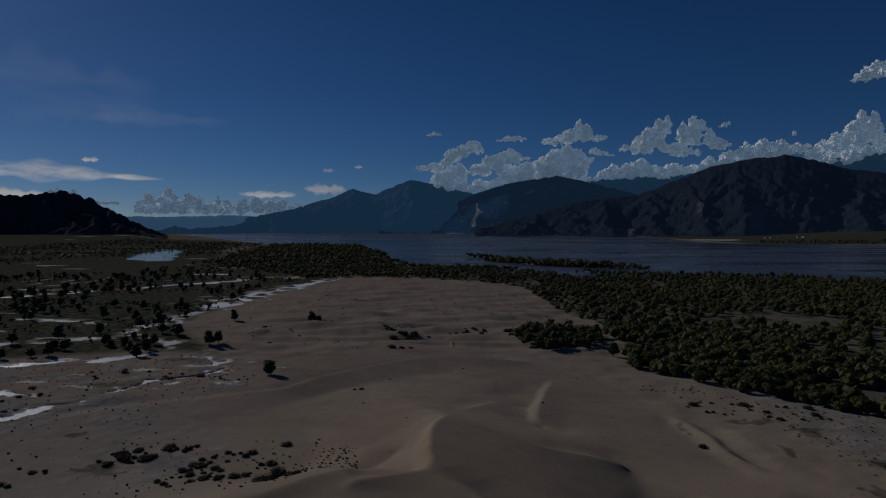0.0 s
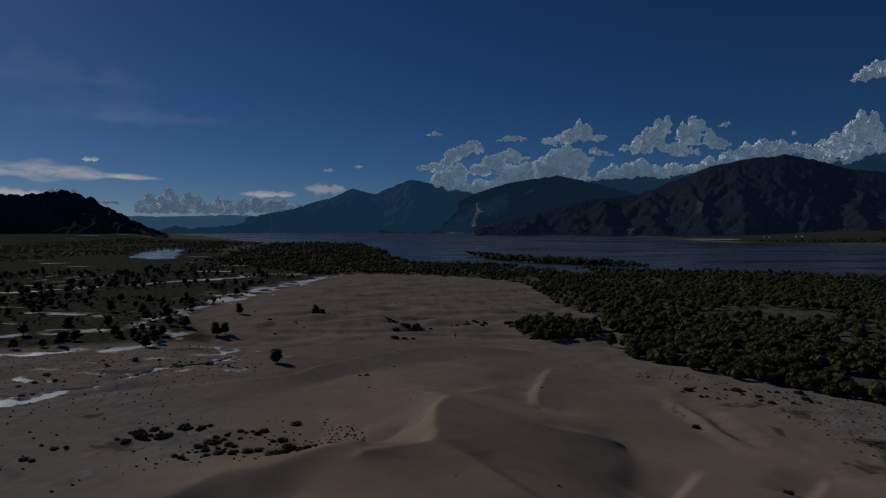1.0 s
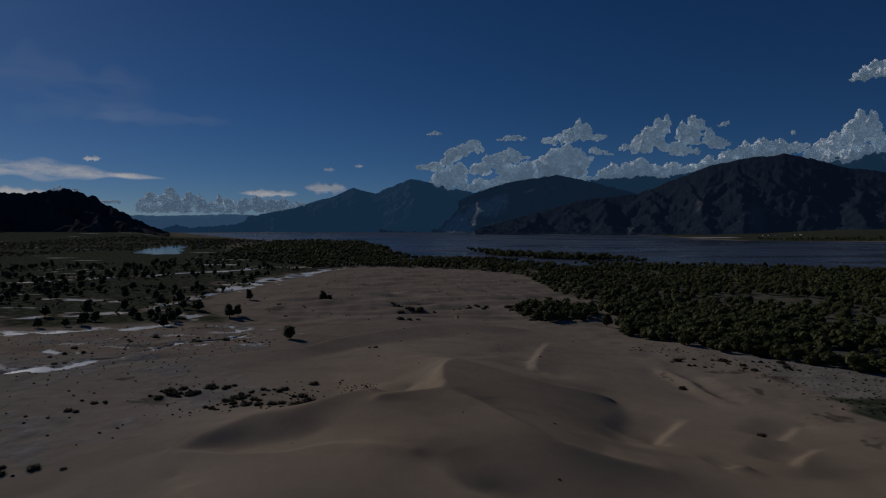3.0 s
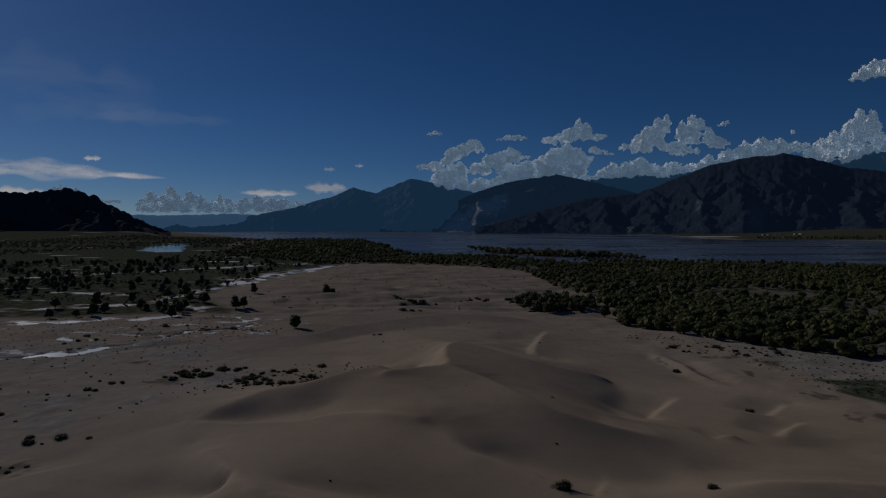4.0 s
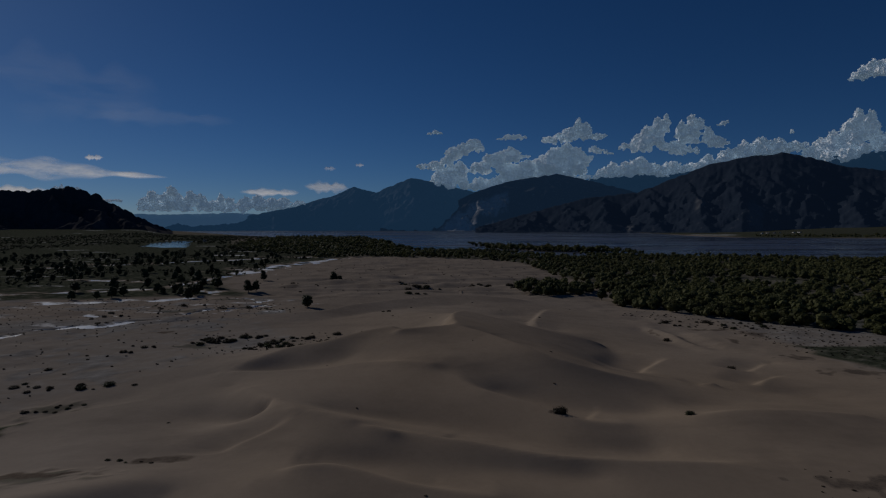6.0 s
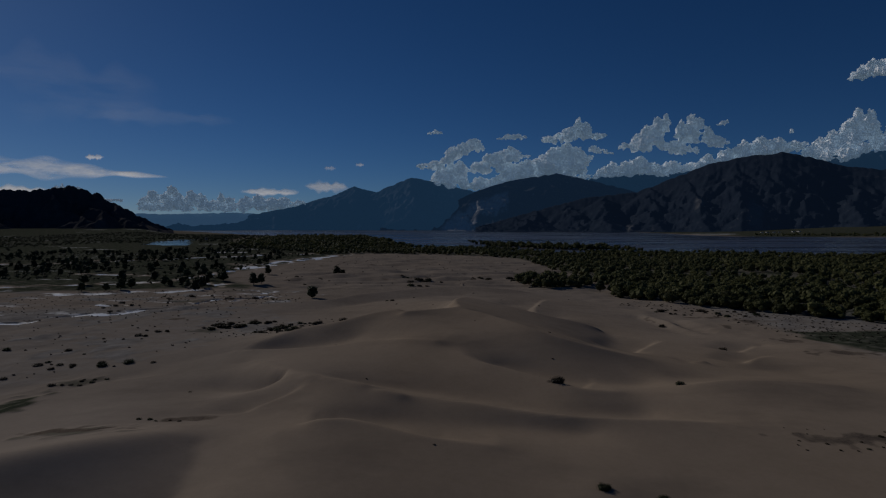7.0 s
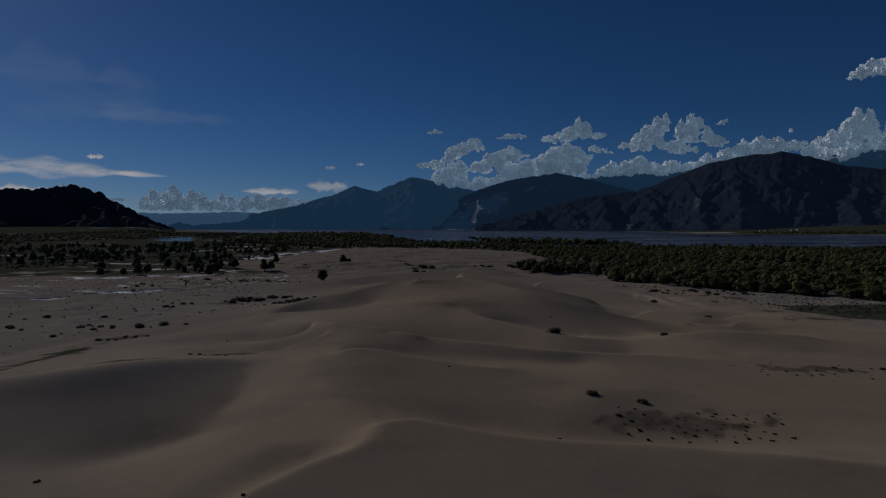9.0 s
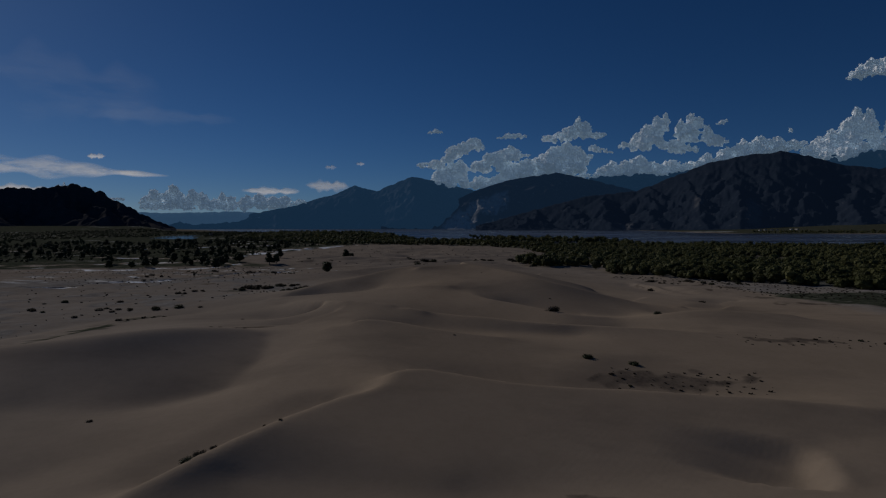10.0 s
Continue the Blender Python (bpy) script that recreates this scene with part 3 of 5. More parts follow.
MEADOW = [(-86, 236), (-100, 262), (-128, 300), (-134, 340), (-128, 400), (-118, 470), (-96, 560), (-110, 620), (-300, 820), (-700, 2000), (-1400, 2600), (-1900, 1900), (-1100, 600), (-330, 232), (-200, 222), (-140, 231), (-118, 240)]


POND_Z = -0.2


def base_height(X, Y):
    r, az = np.hypot(X, Y), np.degrees(np.arctan2(X, np.maximum(Y, 1)))
    z = -1.8 * smooth(5, 90, X) * smooth(60, 200, Y) - 0.6 * smooth(250, 500, Y) * smooth(-150, 0, X)
    z += 22 * smooth(1300, 2800, r) * smooth(-24.3, -27.5, az)
    z += 1.3 * smooth(215, 270, Y) * smooth(640, 500, Y) * smooth(-110, -60, X) * smooth(90, 60, X) * wob(X * 0.45, Y * 1.5, 34, 4.0)
    z += 0.35 * wob(X, Y, 60, 2.0) * smooth(40, 160, np.hypot(X + 5, Y - 60)) + 0.22 * wob(X, Y, 21, 7.0) * smooth(60, 150, np.hypot(X, Y - 40)) + 0.05 * wob(X, Y, 9, 3.0)
    z += 40 * smooth(60, 1500, inside([(1000, 1700), (900, 1900), (1000, 3400), (450, 4200), (900, 4900), (4900, 4900), (4900, 1500)], X, Y))
    return z


FIELD = dune_field()


def land(X, Y):
    """Height of the ground, how deep it is carved below the streams' level."""
    X, Y = np.asarray(X, float), np.asarray(Y, float)
    z = base_height(X, Y)
    near = (np.abs(X) < 220) & (Y > -260) & (Y < 330)
    if near.any():
        z[near] += swell_height(X[near], Y[near])
    here = (X > FX[0]) & (X < FX[-2]) & (Y > FY[0]) & (Y < FY[-2])
    if here.any():                              # the dune field, read from its grid
        gx, gy = (X[here] - FX[0]) / CELL, (Y[here] - FY[0]) / CELL
        i, j = gy.astype(int), gx.astype(int)
        u, v = gx - j, gy - i
        z[here] = (FIELD[i, j] * (1 - u) + FIELD[i, j + 1] * u) * (1 - v) + (FIELD[i + 1, j] * (1 - u) + FIELD[i + 1, j + 1] * u) * v - broken(X[here], Y[here])
    carve, bank = np.zeros(X.shape), np.zeros(X.shape)
    for (pts,) in STREAMS:
        d, w = along(pts, X + 3.2 * wob(X, Y, 19, 3.0) + 4 * wob(X, Y, 45, 9.0), Y + 2.6 * wob(X, Y, 21, 4.0))
        w = w * np.clip(0.55 + 0.95 * wob(X, Y, 27, 7.0), 0.06, 1.6)
        d = d * (1 + 0.5 * wob(X, Y, 8, 2.0))
        carve = np.maximum(carve, smooth(1.25, 0.55, np.abs(d) / w))
        bank = np.maximum(bank, smooth(3.0, 0.9, np.abs(d) / w + 0.9 * wob(X, Y, 12, 5.0)))
    z = z - 0.8 * carve
    pool = smooth(-8, 3, inside(POND, X + 5 * wob(X, Y, 60, 3.0), Y + 9 * wob(X, Y, 70, 5.0)))
    z = z * (1 - pool) + (POND_Z - 0.7) * pool
    wet = inside(RIVER_EDGE, X + 6 * wob(X, Y, 80, 1.0), Y + 6 * wob(X, Y, 90, 6.0))
    for isle in ISLES:
        wet = np.minimum(wet, -inside(isle, X + 2 * wob(X, Y, 30, 2.0), Y))
    z = np.where(wet > -25, np.minimum(z, z + (-6.5 - z) * smooth(-25, 25, wet)), z)
    return z, carve, wet, bank


def ground_at(x, y):
    z, _, _, _ = land(np.array([x]), np.array([y]))
    return float(z[0])


def spaced(lo, hi, step, first, last, growth):
    """Coordinates: even from lo to hi, then ever wider out to first and last."""
    mid = list(np.arange(lo, hi + step / 2, step))
    out, v, s = [], mid[-1], step
    while v < last:
        s *= growth
        v += s
        out.append(min(v, last))
    back, v, s = [], mid[0], step
    while v > first:
        s *= growth
        v -= s
        back.append(max(v, first))
    return np.array(back[::-1] + mid + out)


def sheet(name, xs, ys, Z, keep=None):
    """A grid as one mesh."""
    nx, ny = len(xs), len(ys)
    X, Y = np.meshgrid(xs, ys)
    co = np.stack([X, Y, Z], -1).reshape(-1, 3)
    i = np.arange(nx * ny).reshape(ny, nx)
    f = np.stack([i[:-1, :-1], i[:-1, 1:], i[1:, 1:], i[1:, :-1]], -1)
    if keep is not None:
        f = f[keep]
    return solid(name, co, f.reshape(-1, 4))


def solid(name, co, faces, smooth_faces=True):
    """A mesh from arrays; faces all with the same number of corners."""
    me = bpy.data.meshes.new(name)
    co, faces = np.asarray(co, np.float32), np.asarray(faces, np.int32)
    n = faces.shape[1]
    me.vertices.add(len(co))
    me.vertices.foreach_set("co", co.ravel())
    me.loops.add(faces.size)
    me.loops.foreach_set("vertex_index", faces.ravel())
    me.polygons.add(len(faces))
    me.polygons.foreach_set("loop_start", np.arange(0, faces.size, n, dtype=np.int32))
    me.polygons.foreach_set("use_smooth", np.full(len(faces), smooth_faces))
    me.update(calc_edges=True)
    return me


def paint(me, layer, rgb, fourth=None):
    a = me.color_attributes.new(layer, "FLOAT_COLOR", "POINT")
    fourth = np.ones(len(rgb)) if fourth is None else fourth
    a.data.foreach_set("color", np.concatenate([rgb, fourth[:, None]], 1).astype(np.float32).ravel())


def part(name, me, mat, parent, label=""):
    ob = new(name, me)
    if not me.materials:
        me.materials.append(mat)
    ob.parent = parent
    return tagged(ob, label)


XS = spaced(-90, 85, 0.58, -4900, 4900, 1.035)
YS = spaced(-34, 200, 0.58, -500, 4900, 1.018)
GX, GY = np.meshgrid(XS, YS)
GZ, CARVE, WET, BANK = land(GX, GY)
me = sheet("ground", XS, YS, GZ)
in_forest = smooth(-6, 10, np.maximum(inside(FOREST, GX, GY), inside(CLUMP, GX, GY)))
in_meadow = smooth(-8, 14, inside(MEADOW, GX, GY))
far_plain = smooth(0, 60, inside([(900, 1750), (880, 2000), (1000, 3400), (450, 4150), (450, 4900), (4900, 4900), (4900, 1500), (1250, 1700)], GX, GY))
patches = smooth(0.25, 0.75, wob(GX, GY, 34, 2.0) + 0.5 * wob(GX, GY, 11, 4.0))
grass = np.clip(in_forest * (0.55 + 0.4 * patches) + in_meadow * (0.85 + 0.3 * patches) + 0.9 * far_plain, 0, 1)
grass = np.maximum(grass, 0.85 * smooth(2, 9, inside([(82, 134), (92, 137), (105, 136), (131, 137), (150, 110), (170, 50), (96, 84), (88, 102), (84, 121)], GX + 3 * wob(GX, GY, 20, 1.0), GY)))
bearing = np.degrees(np.arctan2(GX, np.maximum(GY, 1)))
grass = np.maximum(grass, (0.45 + 0.4 * patches) * smooth(-6, -12, bearing) * smooth(560, 700, np.hypot(GX, GY)))
near_left = smooth(-4, 10, inside([(-112, 150), (-95, 158), (-87, 176), (-64, 184), (-50, 196), (-48, 215), (-70, 240), (-140, 238), (-330, 238), (-330, 120), (-140, 138)], GX, GY))
for cx, cy, rx, ry in ((-70, 122, 6, 4), (-82, 208, 9, 6), (-96, 225, 10, 4), (-104, 190, 9, 5), (-72, 68, 5, 4), (-50, 29, 7, 3)):
    grass = np.maximum(grass, 0.55 * smooth(1.4, 0.3, np.hypot((GX - cx) / rx, (GY - cy) / ry) + 0.45 * wob(GX, GY, 6, cx) + 0.2 * wob(GX, GY, 3, cx)))
grass = np.maximum(grass, 0.85 * smooth(1.3, 0.5, np.hypot((GX + 75.5 + 3 * np.sin(GY * 0.1)) / 4.5, (GY - 49) / 12) + 0.4 * wob(GX, GY, 7, 3.0)))
fore_left = smooth(-8, 8, inside([(-82, 20), (-79, 62), (-72, 80), (-60, 98), (-50, 112), (-46, 130), (-58, 160), (-87, 176), (-140, 170), (-230, 120), (-230, 0), (-110, 0)], GX + 4 * wob(GX, GY, 25, 3.0), GY))
gravel = np.clip(0.6 * fore_left * (0.7 + 0.5 * patches) + in_forest * 0.45 + 0.75 * near_left * (0.35 + 0.65 * patches) + 0.6 * smooth(80, 100, GX) * smooth(150, 120, np.abs(GY - 120)) + smooth(0.05, 0.6, CARVE), 0, 1)
gravel = np.maximum(gravel, 0.8 * smooth(-30, -5, WET) * (GY < 1500))
soil_spots = ((19, 9, 10, 4), (82, 158, 8, 3.5), (77, 135, 1.6, 5.5), (60.6, 153, 1.2, 5), (65, 133, 1.2, 6), (-39, 36, 6, 1.6), (91, 150, 4, 5), (88, 96, 10, 4), (82, 112, 5, 5), (2, -22.5, 2.2, 0.9), (45, 32, 9, 2.5), (14, 54, 3, 1.2), (-87, 142, 5, 2.5), (-51, 30, 8, 2))
soil = 0.75 * smooth(0.55, 1.0, wob(GX, GY, 26, 6.0) + 0.4 * wob(GX, GY, 7, 2.0)) * smooth(170, 250, GY) * (1 - in_forest) * (1 - smooth(600, 900, GY))
pale = np.maximum(0.9 * smooth(0.0, 0.35, CARVE), 0.55 * BANK) + 0.7 * near_left * smooth(0.55, 0.9, np.abs(wob(GX * 0.55, GY * 1.5, 26, 8.0)))
pale += 0.7 * (in_meadow + smooth(-30, -140, GX) * smooth(480, 620, GY)) * smooth(0.78, 1.1, wob(GX * 0.3, GY * 1.4, 60, 5.0)) * smooth(-80, -110, GX)
pale += 0.9 * far_plain * smooth(170, 60, np.abs(np.hypot(GX, GY) - 2500 - 60 * wob(GX, GY, 500, 2.0))) * smooth(13, 16, bearing) * smooth(28, 25, bearing)
rows = (np.abs(((GY + 0.25 * GX) / 7.0) % 1 - 0.5) < 0.16) * smooth(0, 8, inside([(-345, 490), (-275, 520), (-340, 640), (-430, 610)], GX, GY))
pale += 0.75 * rows
pale = np.clip(pale, 0, 1)
grass *= 1 - 0.9 * smooth(0.02, 0.3, np.maximum(CARVE, 0.5 * BANK))
for cx, cy, rx, ry in soil_spots:
    soil = np.maximum(soil, 0.95 * smooth(1.3, 0.4, np.hypot((GX - cx) / rx, (GY - cy) / ry) + 0.5 * wob(GX, GY, 5, cx) + 0.3 * wob(GX, GY, 13, cy)))
paint(me, "cover", np.stack([grass.ravel(), gravel.ravel(), np.clip(soil, 0, 1).ravel()], 1), pale.ravel())
me.materials.append(GROUND)
tagged(new("ground", me), "rippled pale sand dunes and grassy flood plain", "ground", "", "structure")

# the wide river, one level sheet under the banks
wx, wy = np.linspace(-4900, 4900, 50), np.linspace(230, 4930, 40)
me = sheet("river", wx, wy, np.full((40, 50), WATER_Z))
me.materials.append(RIVER)
tagged(new("water", me), "broad dark blue river reflecting sky", "river", "", "structure")

# the shallow braided streams, at their own level just below the banks
sx, sy = spaced(-420, -70, 1.6, -520, -66, 1.1), spaced(88, 640, 1.6, 80, 1150, 1.03)
SX, SY = np.meshgrid(sx, sy)
_, sc, _, _ = land(SX, SY)
lev = base_height(SX, SY) - 0.42
cell = np.maximum.reduce([sc[:-1, :-1], sc[1:, :-1], sc[:-1, 1:], sc[1:, 1:]]) > 0.04
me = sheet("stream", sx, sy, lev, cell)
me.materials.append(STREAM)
tagged(new("water", me), "shallow braided stream with painted pale glint over gravel", "stream", "", "structure")


px, py = np.linspace(-590, -370, 56), np.linspace(840, 1300, 90)
PX, PY = np.meshgrid(px, py)
depth = inside(POND, PX, PY)
me = sheet("pond", px, py, np.full(PX.shape, POND_Z), np.maximum(depth[:-1, :-1], depth[1:, 1:]) > -9)
me.materials.append(POOL)
tagged(new("water", me), "still blue pool of the stream among dark trees", "pond", "", "structure")


# ---- mountains ----
def ridged(x, y, z, octaves=5):
    """Ridged noise at arrays of places, spread over about 0 to 1."""
    v = np.array([noise.ridged_multi_fractal(Vector((a, b, z)), 1.0, 2.1, octaves, 0.95, 2.0) for a, b in zip(x.ravel(), y.ravel())]).reshape(x.shape)
    lo, hi = np.percentile(v, 3), np.percentile(v, 97)
    return np.clip((v - lo) / (hi - lo), -0.1, 1.15)


def mountain(name, label, crest, distance, depth, mat, seed, steep=0.62, spacing=2.4, foot=0.0, scree=(), crag=0.02, kind="", jag=0.03):
    """A range seen across the valley: crest as (bearing, elevation in degrees from the first eye). Spurs run down from it towards the river,
    each with side spurs, and the ground falls away from all of them at the same slope."""
    rnd = random.Random(int(seed))
    az = list(np.linspace(crest[0][0], crest[-1][0], int((crest[-1][0] - crest[0][0]) * 12)))
    el = np.interp(az, [c[0] for c in crest], [c[1] for c in crest])
    # broken teeth along the skyline
    el = list(el + jag * (np.abs(np.sin(np.array(az) * 2.9 + seed)) + 0.7 * np.abs(np.sin(np.array(az) * 6.7 + 2 * seed)) + 0.4 * np.abs(np.sin(np.array(az) * 15.1 + seed)) - 1.1))

    def place(bear, away, z):
        return (away * math.sin(radians(bear)), away * math.cos(radians(bear)), z)

    def crest_z(bear):
        return 50 + distance * math.tan(radians(float(np.interp(bear, az, el)))) - foot
    lines = [[place(b, distance, crest_z(b)) for b in az]]
    deg = distance * math.pi / 180
    b = az[0] + spacing * 0.4
    while b < az[-1]:
        h = crest_z(b)
        run, drift = depth * rnd.uniform(0.75, 1.0), rnd.uniform(-0.9, 0.9) * spacing
        spur, last = [], None
        for k, (q, lv) in enumerate(((0, 0.98), (0.22, 0.74), (0.45, 0.5), (0.7, 0.25), (1.0, -0.04))):
            wig = rnd.uniform(-0.12, 0.12) * spacing
            spur.append(place(b + drift * q + wig * (k > 0), distance - run * q, h * lv * (1 if k in (0, 4) else rnd.uniform(0.85, 1.12))))
        lines.append(spur)
        for k in (1, 2, 3):
            for side in (-1, 1):
                if rnd.random() < 0.75:
                    x, y, z = spur[k]
                    a0, r0 = math.degrees(math.atan2(x, y)), math.hypot(x, y)
                    reach = rnd.uniform(0.3, 0.6) * spacing
                    lines.append([spur[k], place(a0 + side * reach * 0.6, r0 - 0.35 * reach * deg, z * 0.62), place(a0 + side * reach, r0 - 0.8 * reach * deg, z * 0.2)])
        b += spacing * rnd.uniform(0.6, 1.4)
    n, m = max(90, int((az[-1] - az[0]) * 13)), 70
    a = np.linspace(az[0], az[-1], n)
    s = np.concatenate([np.linspace(0, 1, m), [1.1, 1.25]])
    A, S = np.meshgrid(a, s)
    R = distance - depth * (1 - S)
    X, Y = R * np.sin(np.radians(A)), R * np.cos(np.radians(A))
    wx, wy = ridged(X / 260, Y / 260, seed, 4) - 0.5, ridged(X / 260, Y / 260, seed + 5, 4) - 0.5
    calm = np.clip(4 * S * (1 - S), 0, 1)
    WX, WY = X + 60 * wx * calm, Y + 60 * wy * calm
    fine_r = ridged(X / 70, Y / 90, seed + 13, 5)
    Z = np.full(X.shape, -60.0)
    for ln in lines:
        d, lv = along(ln, WX, WY)
        Z = np.maximum(Z, lv - steep * np.abs(d))
    Z = np.where(Z > 0, Z, 0.3 * Z) + foot
    tall = crest_z(az[int(np.argmax(el))])
    Z += tall * 0.05 * (fine_r - 0.5) * np.clip(calm + 0.1, 0, 1)
    elev = np.interp(A, az, el)
    limit = 50 + R * np.tan(np.radians(elev)) + crag * tall * (fine_r - 0.6)
    Z = np.where(S <= 1, np.minimum(Z, limit), Z)
    Z[0] = np.minimum(Z[0], foot - 25)
    Z[-1] = foot - 30
    i = np.arange(n * len(s)).reshape(len(s), n)
    f = np.stack([i[:-1, :-1], i[:-1, 1:], i[1:, 1:], i[1:, :-1]], -1).reshape(-1, 4)
    me = solid(name, np.stack([X, Y, Z], -1).reshape(-1, 3), f)
    pale = np.zeros(A.shape)
    for a0, a1, s0, s1, g in scree:
        pale = np.maximum(pale, g * smooth(1.15, 0.6, np.hypot((A - (a0 + a1) / 2) / ((a1 - a0) / 2), (S - (s0 + s1) / 2) / ((s1 - s0) / 2)) + 0.5 * (fine_r - 0.5)))
    paint(me, "scree", np.repeat(np.clip(pale, 0, 1).reshape(-1, 1), 3, 1))
    me.materials.append(mat)
    return tagged(new(name, me), label, "mountain", "", kind)


mountain("hill", "dark craggy hill with a rocky skyline beside the plain", [(-46, 2.6), (-42, 2.3), (-38.0, 2.09), (-35.9, 2.36), (-33.8, 2.42), (-31.9, 2.78), (-30.9, 2.5), (-30.4, 2.2), (-30.0, 2.32), (-29.4, 1.75), (-28.0, 1.03), (-26.7, 0.24), (-25.6, -0.3), (-24.8, -0.58), (-24.3, -0.9)],
         2800, 420, ROCK_NEAR, 3.0, 0.7, 2.6, 14, [(-36.5, -33.3, 0.1, 0.3, 0.6), (-30.4, -29.2, 0.15, 0.35, 0.2), (-44, -25, -0.08, 0.1, 0.35)], 0.06, "", 0.13)
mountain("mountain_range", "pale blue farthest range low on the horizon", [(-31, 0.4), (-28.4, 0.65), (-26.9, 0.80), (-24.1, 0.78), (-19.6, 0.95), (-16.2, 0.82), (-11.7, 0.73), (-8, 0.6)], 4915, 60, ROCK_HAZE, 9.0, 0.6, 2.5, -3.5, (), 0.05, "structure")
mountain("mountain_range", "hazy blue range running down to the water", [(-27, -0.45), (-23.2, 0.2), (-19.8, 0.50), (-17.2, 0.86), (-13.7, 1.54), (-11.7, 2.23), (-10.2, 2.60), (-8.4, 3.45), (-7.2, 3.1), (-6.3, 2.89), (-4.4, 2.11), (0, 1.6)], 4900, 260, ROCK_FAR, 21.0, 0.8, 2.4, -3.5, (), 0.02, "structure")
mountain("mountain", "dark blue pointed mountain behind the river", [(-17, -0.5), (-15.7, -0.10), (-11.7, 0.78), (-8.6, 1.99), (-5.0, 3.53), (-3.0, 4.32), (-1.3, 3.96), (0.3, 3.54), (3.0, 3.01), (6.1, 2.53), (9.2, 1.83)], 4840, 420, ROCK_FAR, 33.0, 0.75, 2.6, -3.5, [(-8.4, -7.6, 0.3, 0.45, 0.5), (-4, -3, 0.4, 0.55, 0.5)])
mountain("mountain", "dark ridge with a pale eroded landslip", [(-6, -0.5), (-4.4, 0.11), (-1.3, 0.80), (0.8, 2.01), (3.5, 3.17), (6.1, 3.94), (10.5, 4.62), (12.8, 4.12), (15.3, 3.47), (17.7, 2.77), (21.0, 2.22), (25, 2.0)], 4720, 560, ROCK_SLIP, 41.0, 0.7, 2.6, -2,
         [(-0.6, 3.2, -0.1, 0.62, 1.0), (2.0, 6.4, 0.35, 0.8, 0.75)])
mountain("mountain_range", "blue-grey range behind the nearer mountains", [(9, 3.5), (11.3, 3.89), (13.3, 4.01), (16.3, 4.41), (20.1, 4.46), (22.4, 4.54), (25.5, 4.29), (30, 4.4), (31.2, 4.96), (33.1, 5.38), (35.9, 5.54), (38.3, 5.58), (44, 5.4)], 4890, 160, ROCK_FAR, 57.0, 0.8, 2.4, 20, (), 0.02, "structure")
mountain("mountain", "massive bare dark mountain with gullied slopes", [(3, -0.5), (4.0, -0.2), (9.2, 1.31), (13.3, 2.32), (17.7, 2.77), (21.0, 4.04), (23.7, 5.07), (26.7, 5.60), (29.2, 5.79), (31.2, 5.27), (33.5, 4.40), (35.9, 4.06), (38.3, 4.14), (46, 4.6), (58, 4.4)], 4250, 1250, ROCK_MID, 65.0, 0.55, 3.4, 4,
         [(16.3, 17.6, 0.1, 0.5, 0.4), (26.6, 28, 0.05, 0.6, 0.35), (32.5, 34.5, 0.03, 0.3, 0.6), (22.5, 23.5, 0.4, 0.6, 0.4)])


# ---- clouds ----
def ico(sub):
    bm = bmesh.new()
    bmesh.ops.create_icosphere(bm, subdivisions=sub, radius=1.0)
    co = np.array([v.co[:] for v in bm.verts])
    bm.verts.index_update()
    fa = np.array([[v.index for v in f.verts] for f in bm.faces])
    bm.free()
    return co, fa


ICO = {k: ico(k) for k in (1, 2, 3)}


def bumpy(co, size, seed, amp):
    v = np.zeros(len(co))
    for k in range(5):
        a = np.array([math.sin(seed * 3.1 + k * 2.0), math.cos(seed * 1.7 + k * 1.3), math.sin(seed + k * 4.1)])
        v += np.sin(co @ a * (2.0 + k) / size + seed * k)
    return co * (1 + amp * v / 2.5)[:, None]


BILLOW, CURL = bpy.data.textures.new("billow", "CLOUDS"), bpy.data.textures.new("curl", "CLOUDS")
for tex, size in ((BILLOW, 34.0), (CURL, 12.0)):
    tex.noise_scale, tex.noise_depth, tex.noise_type = size, 3, "HARD_NOISE"


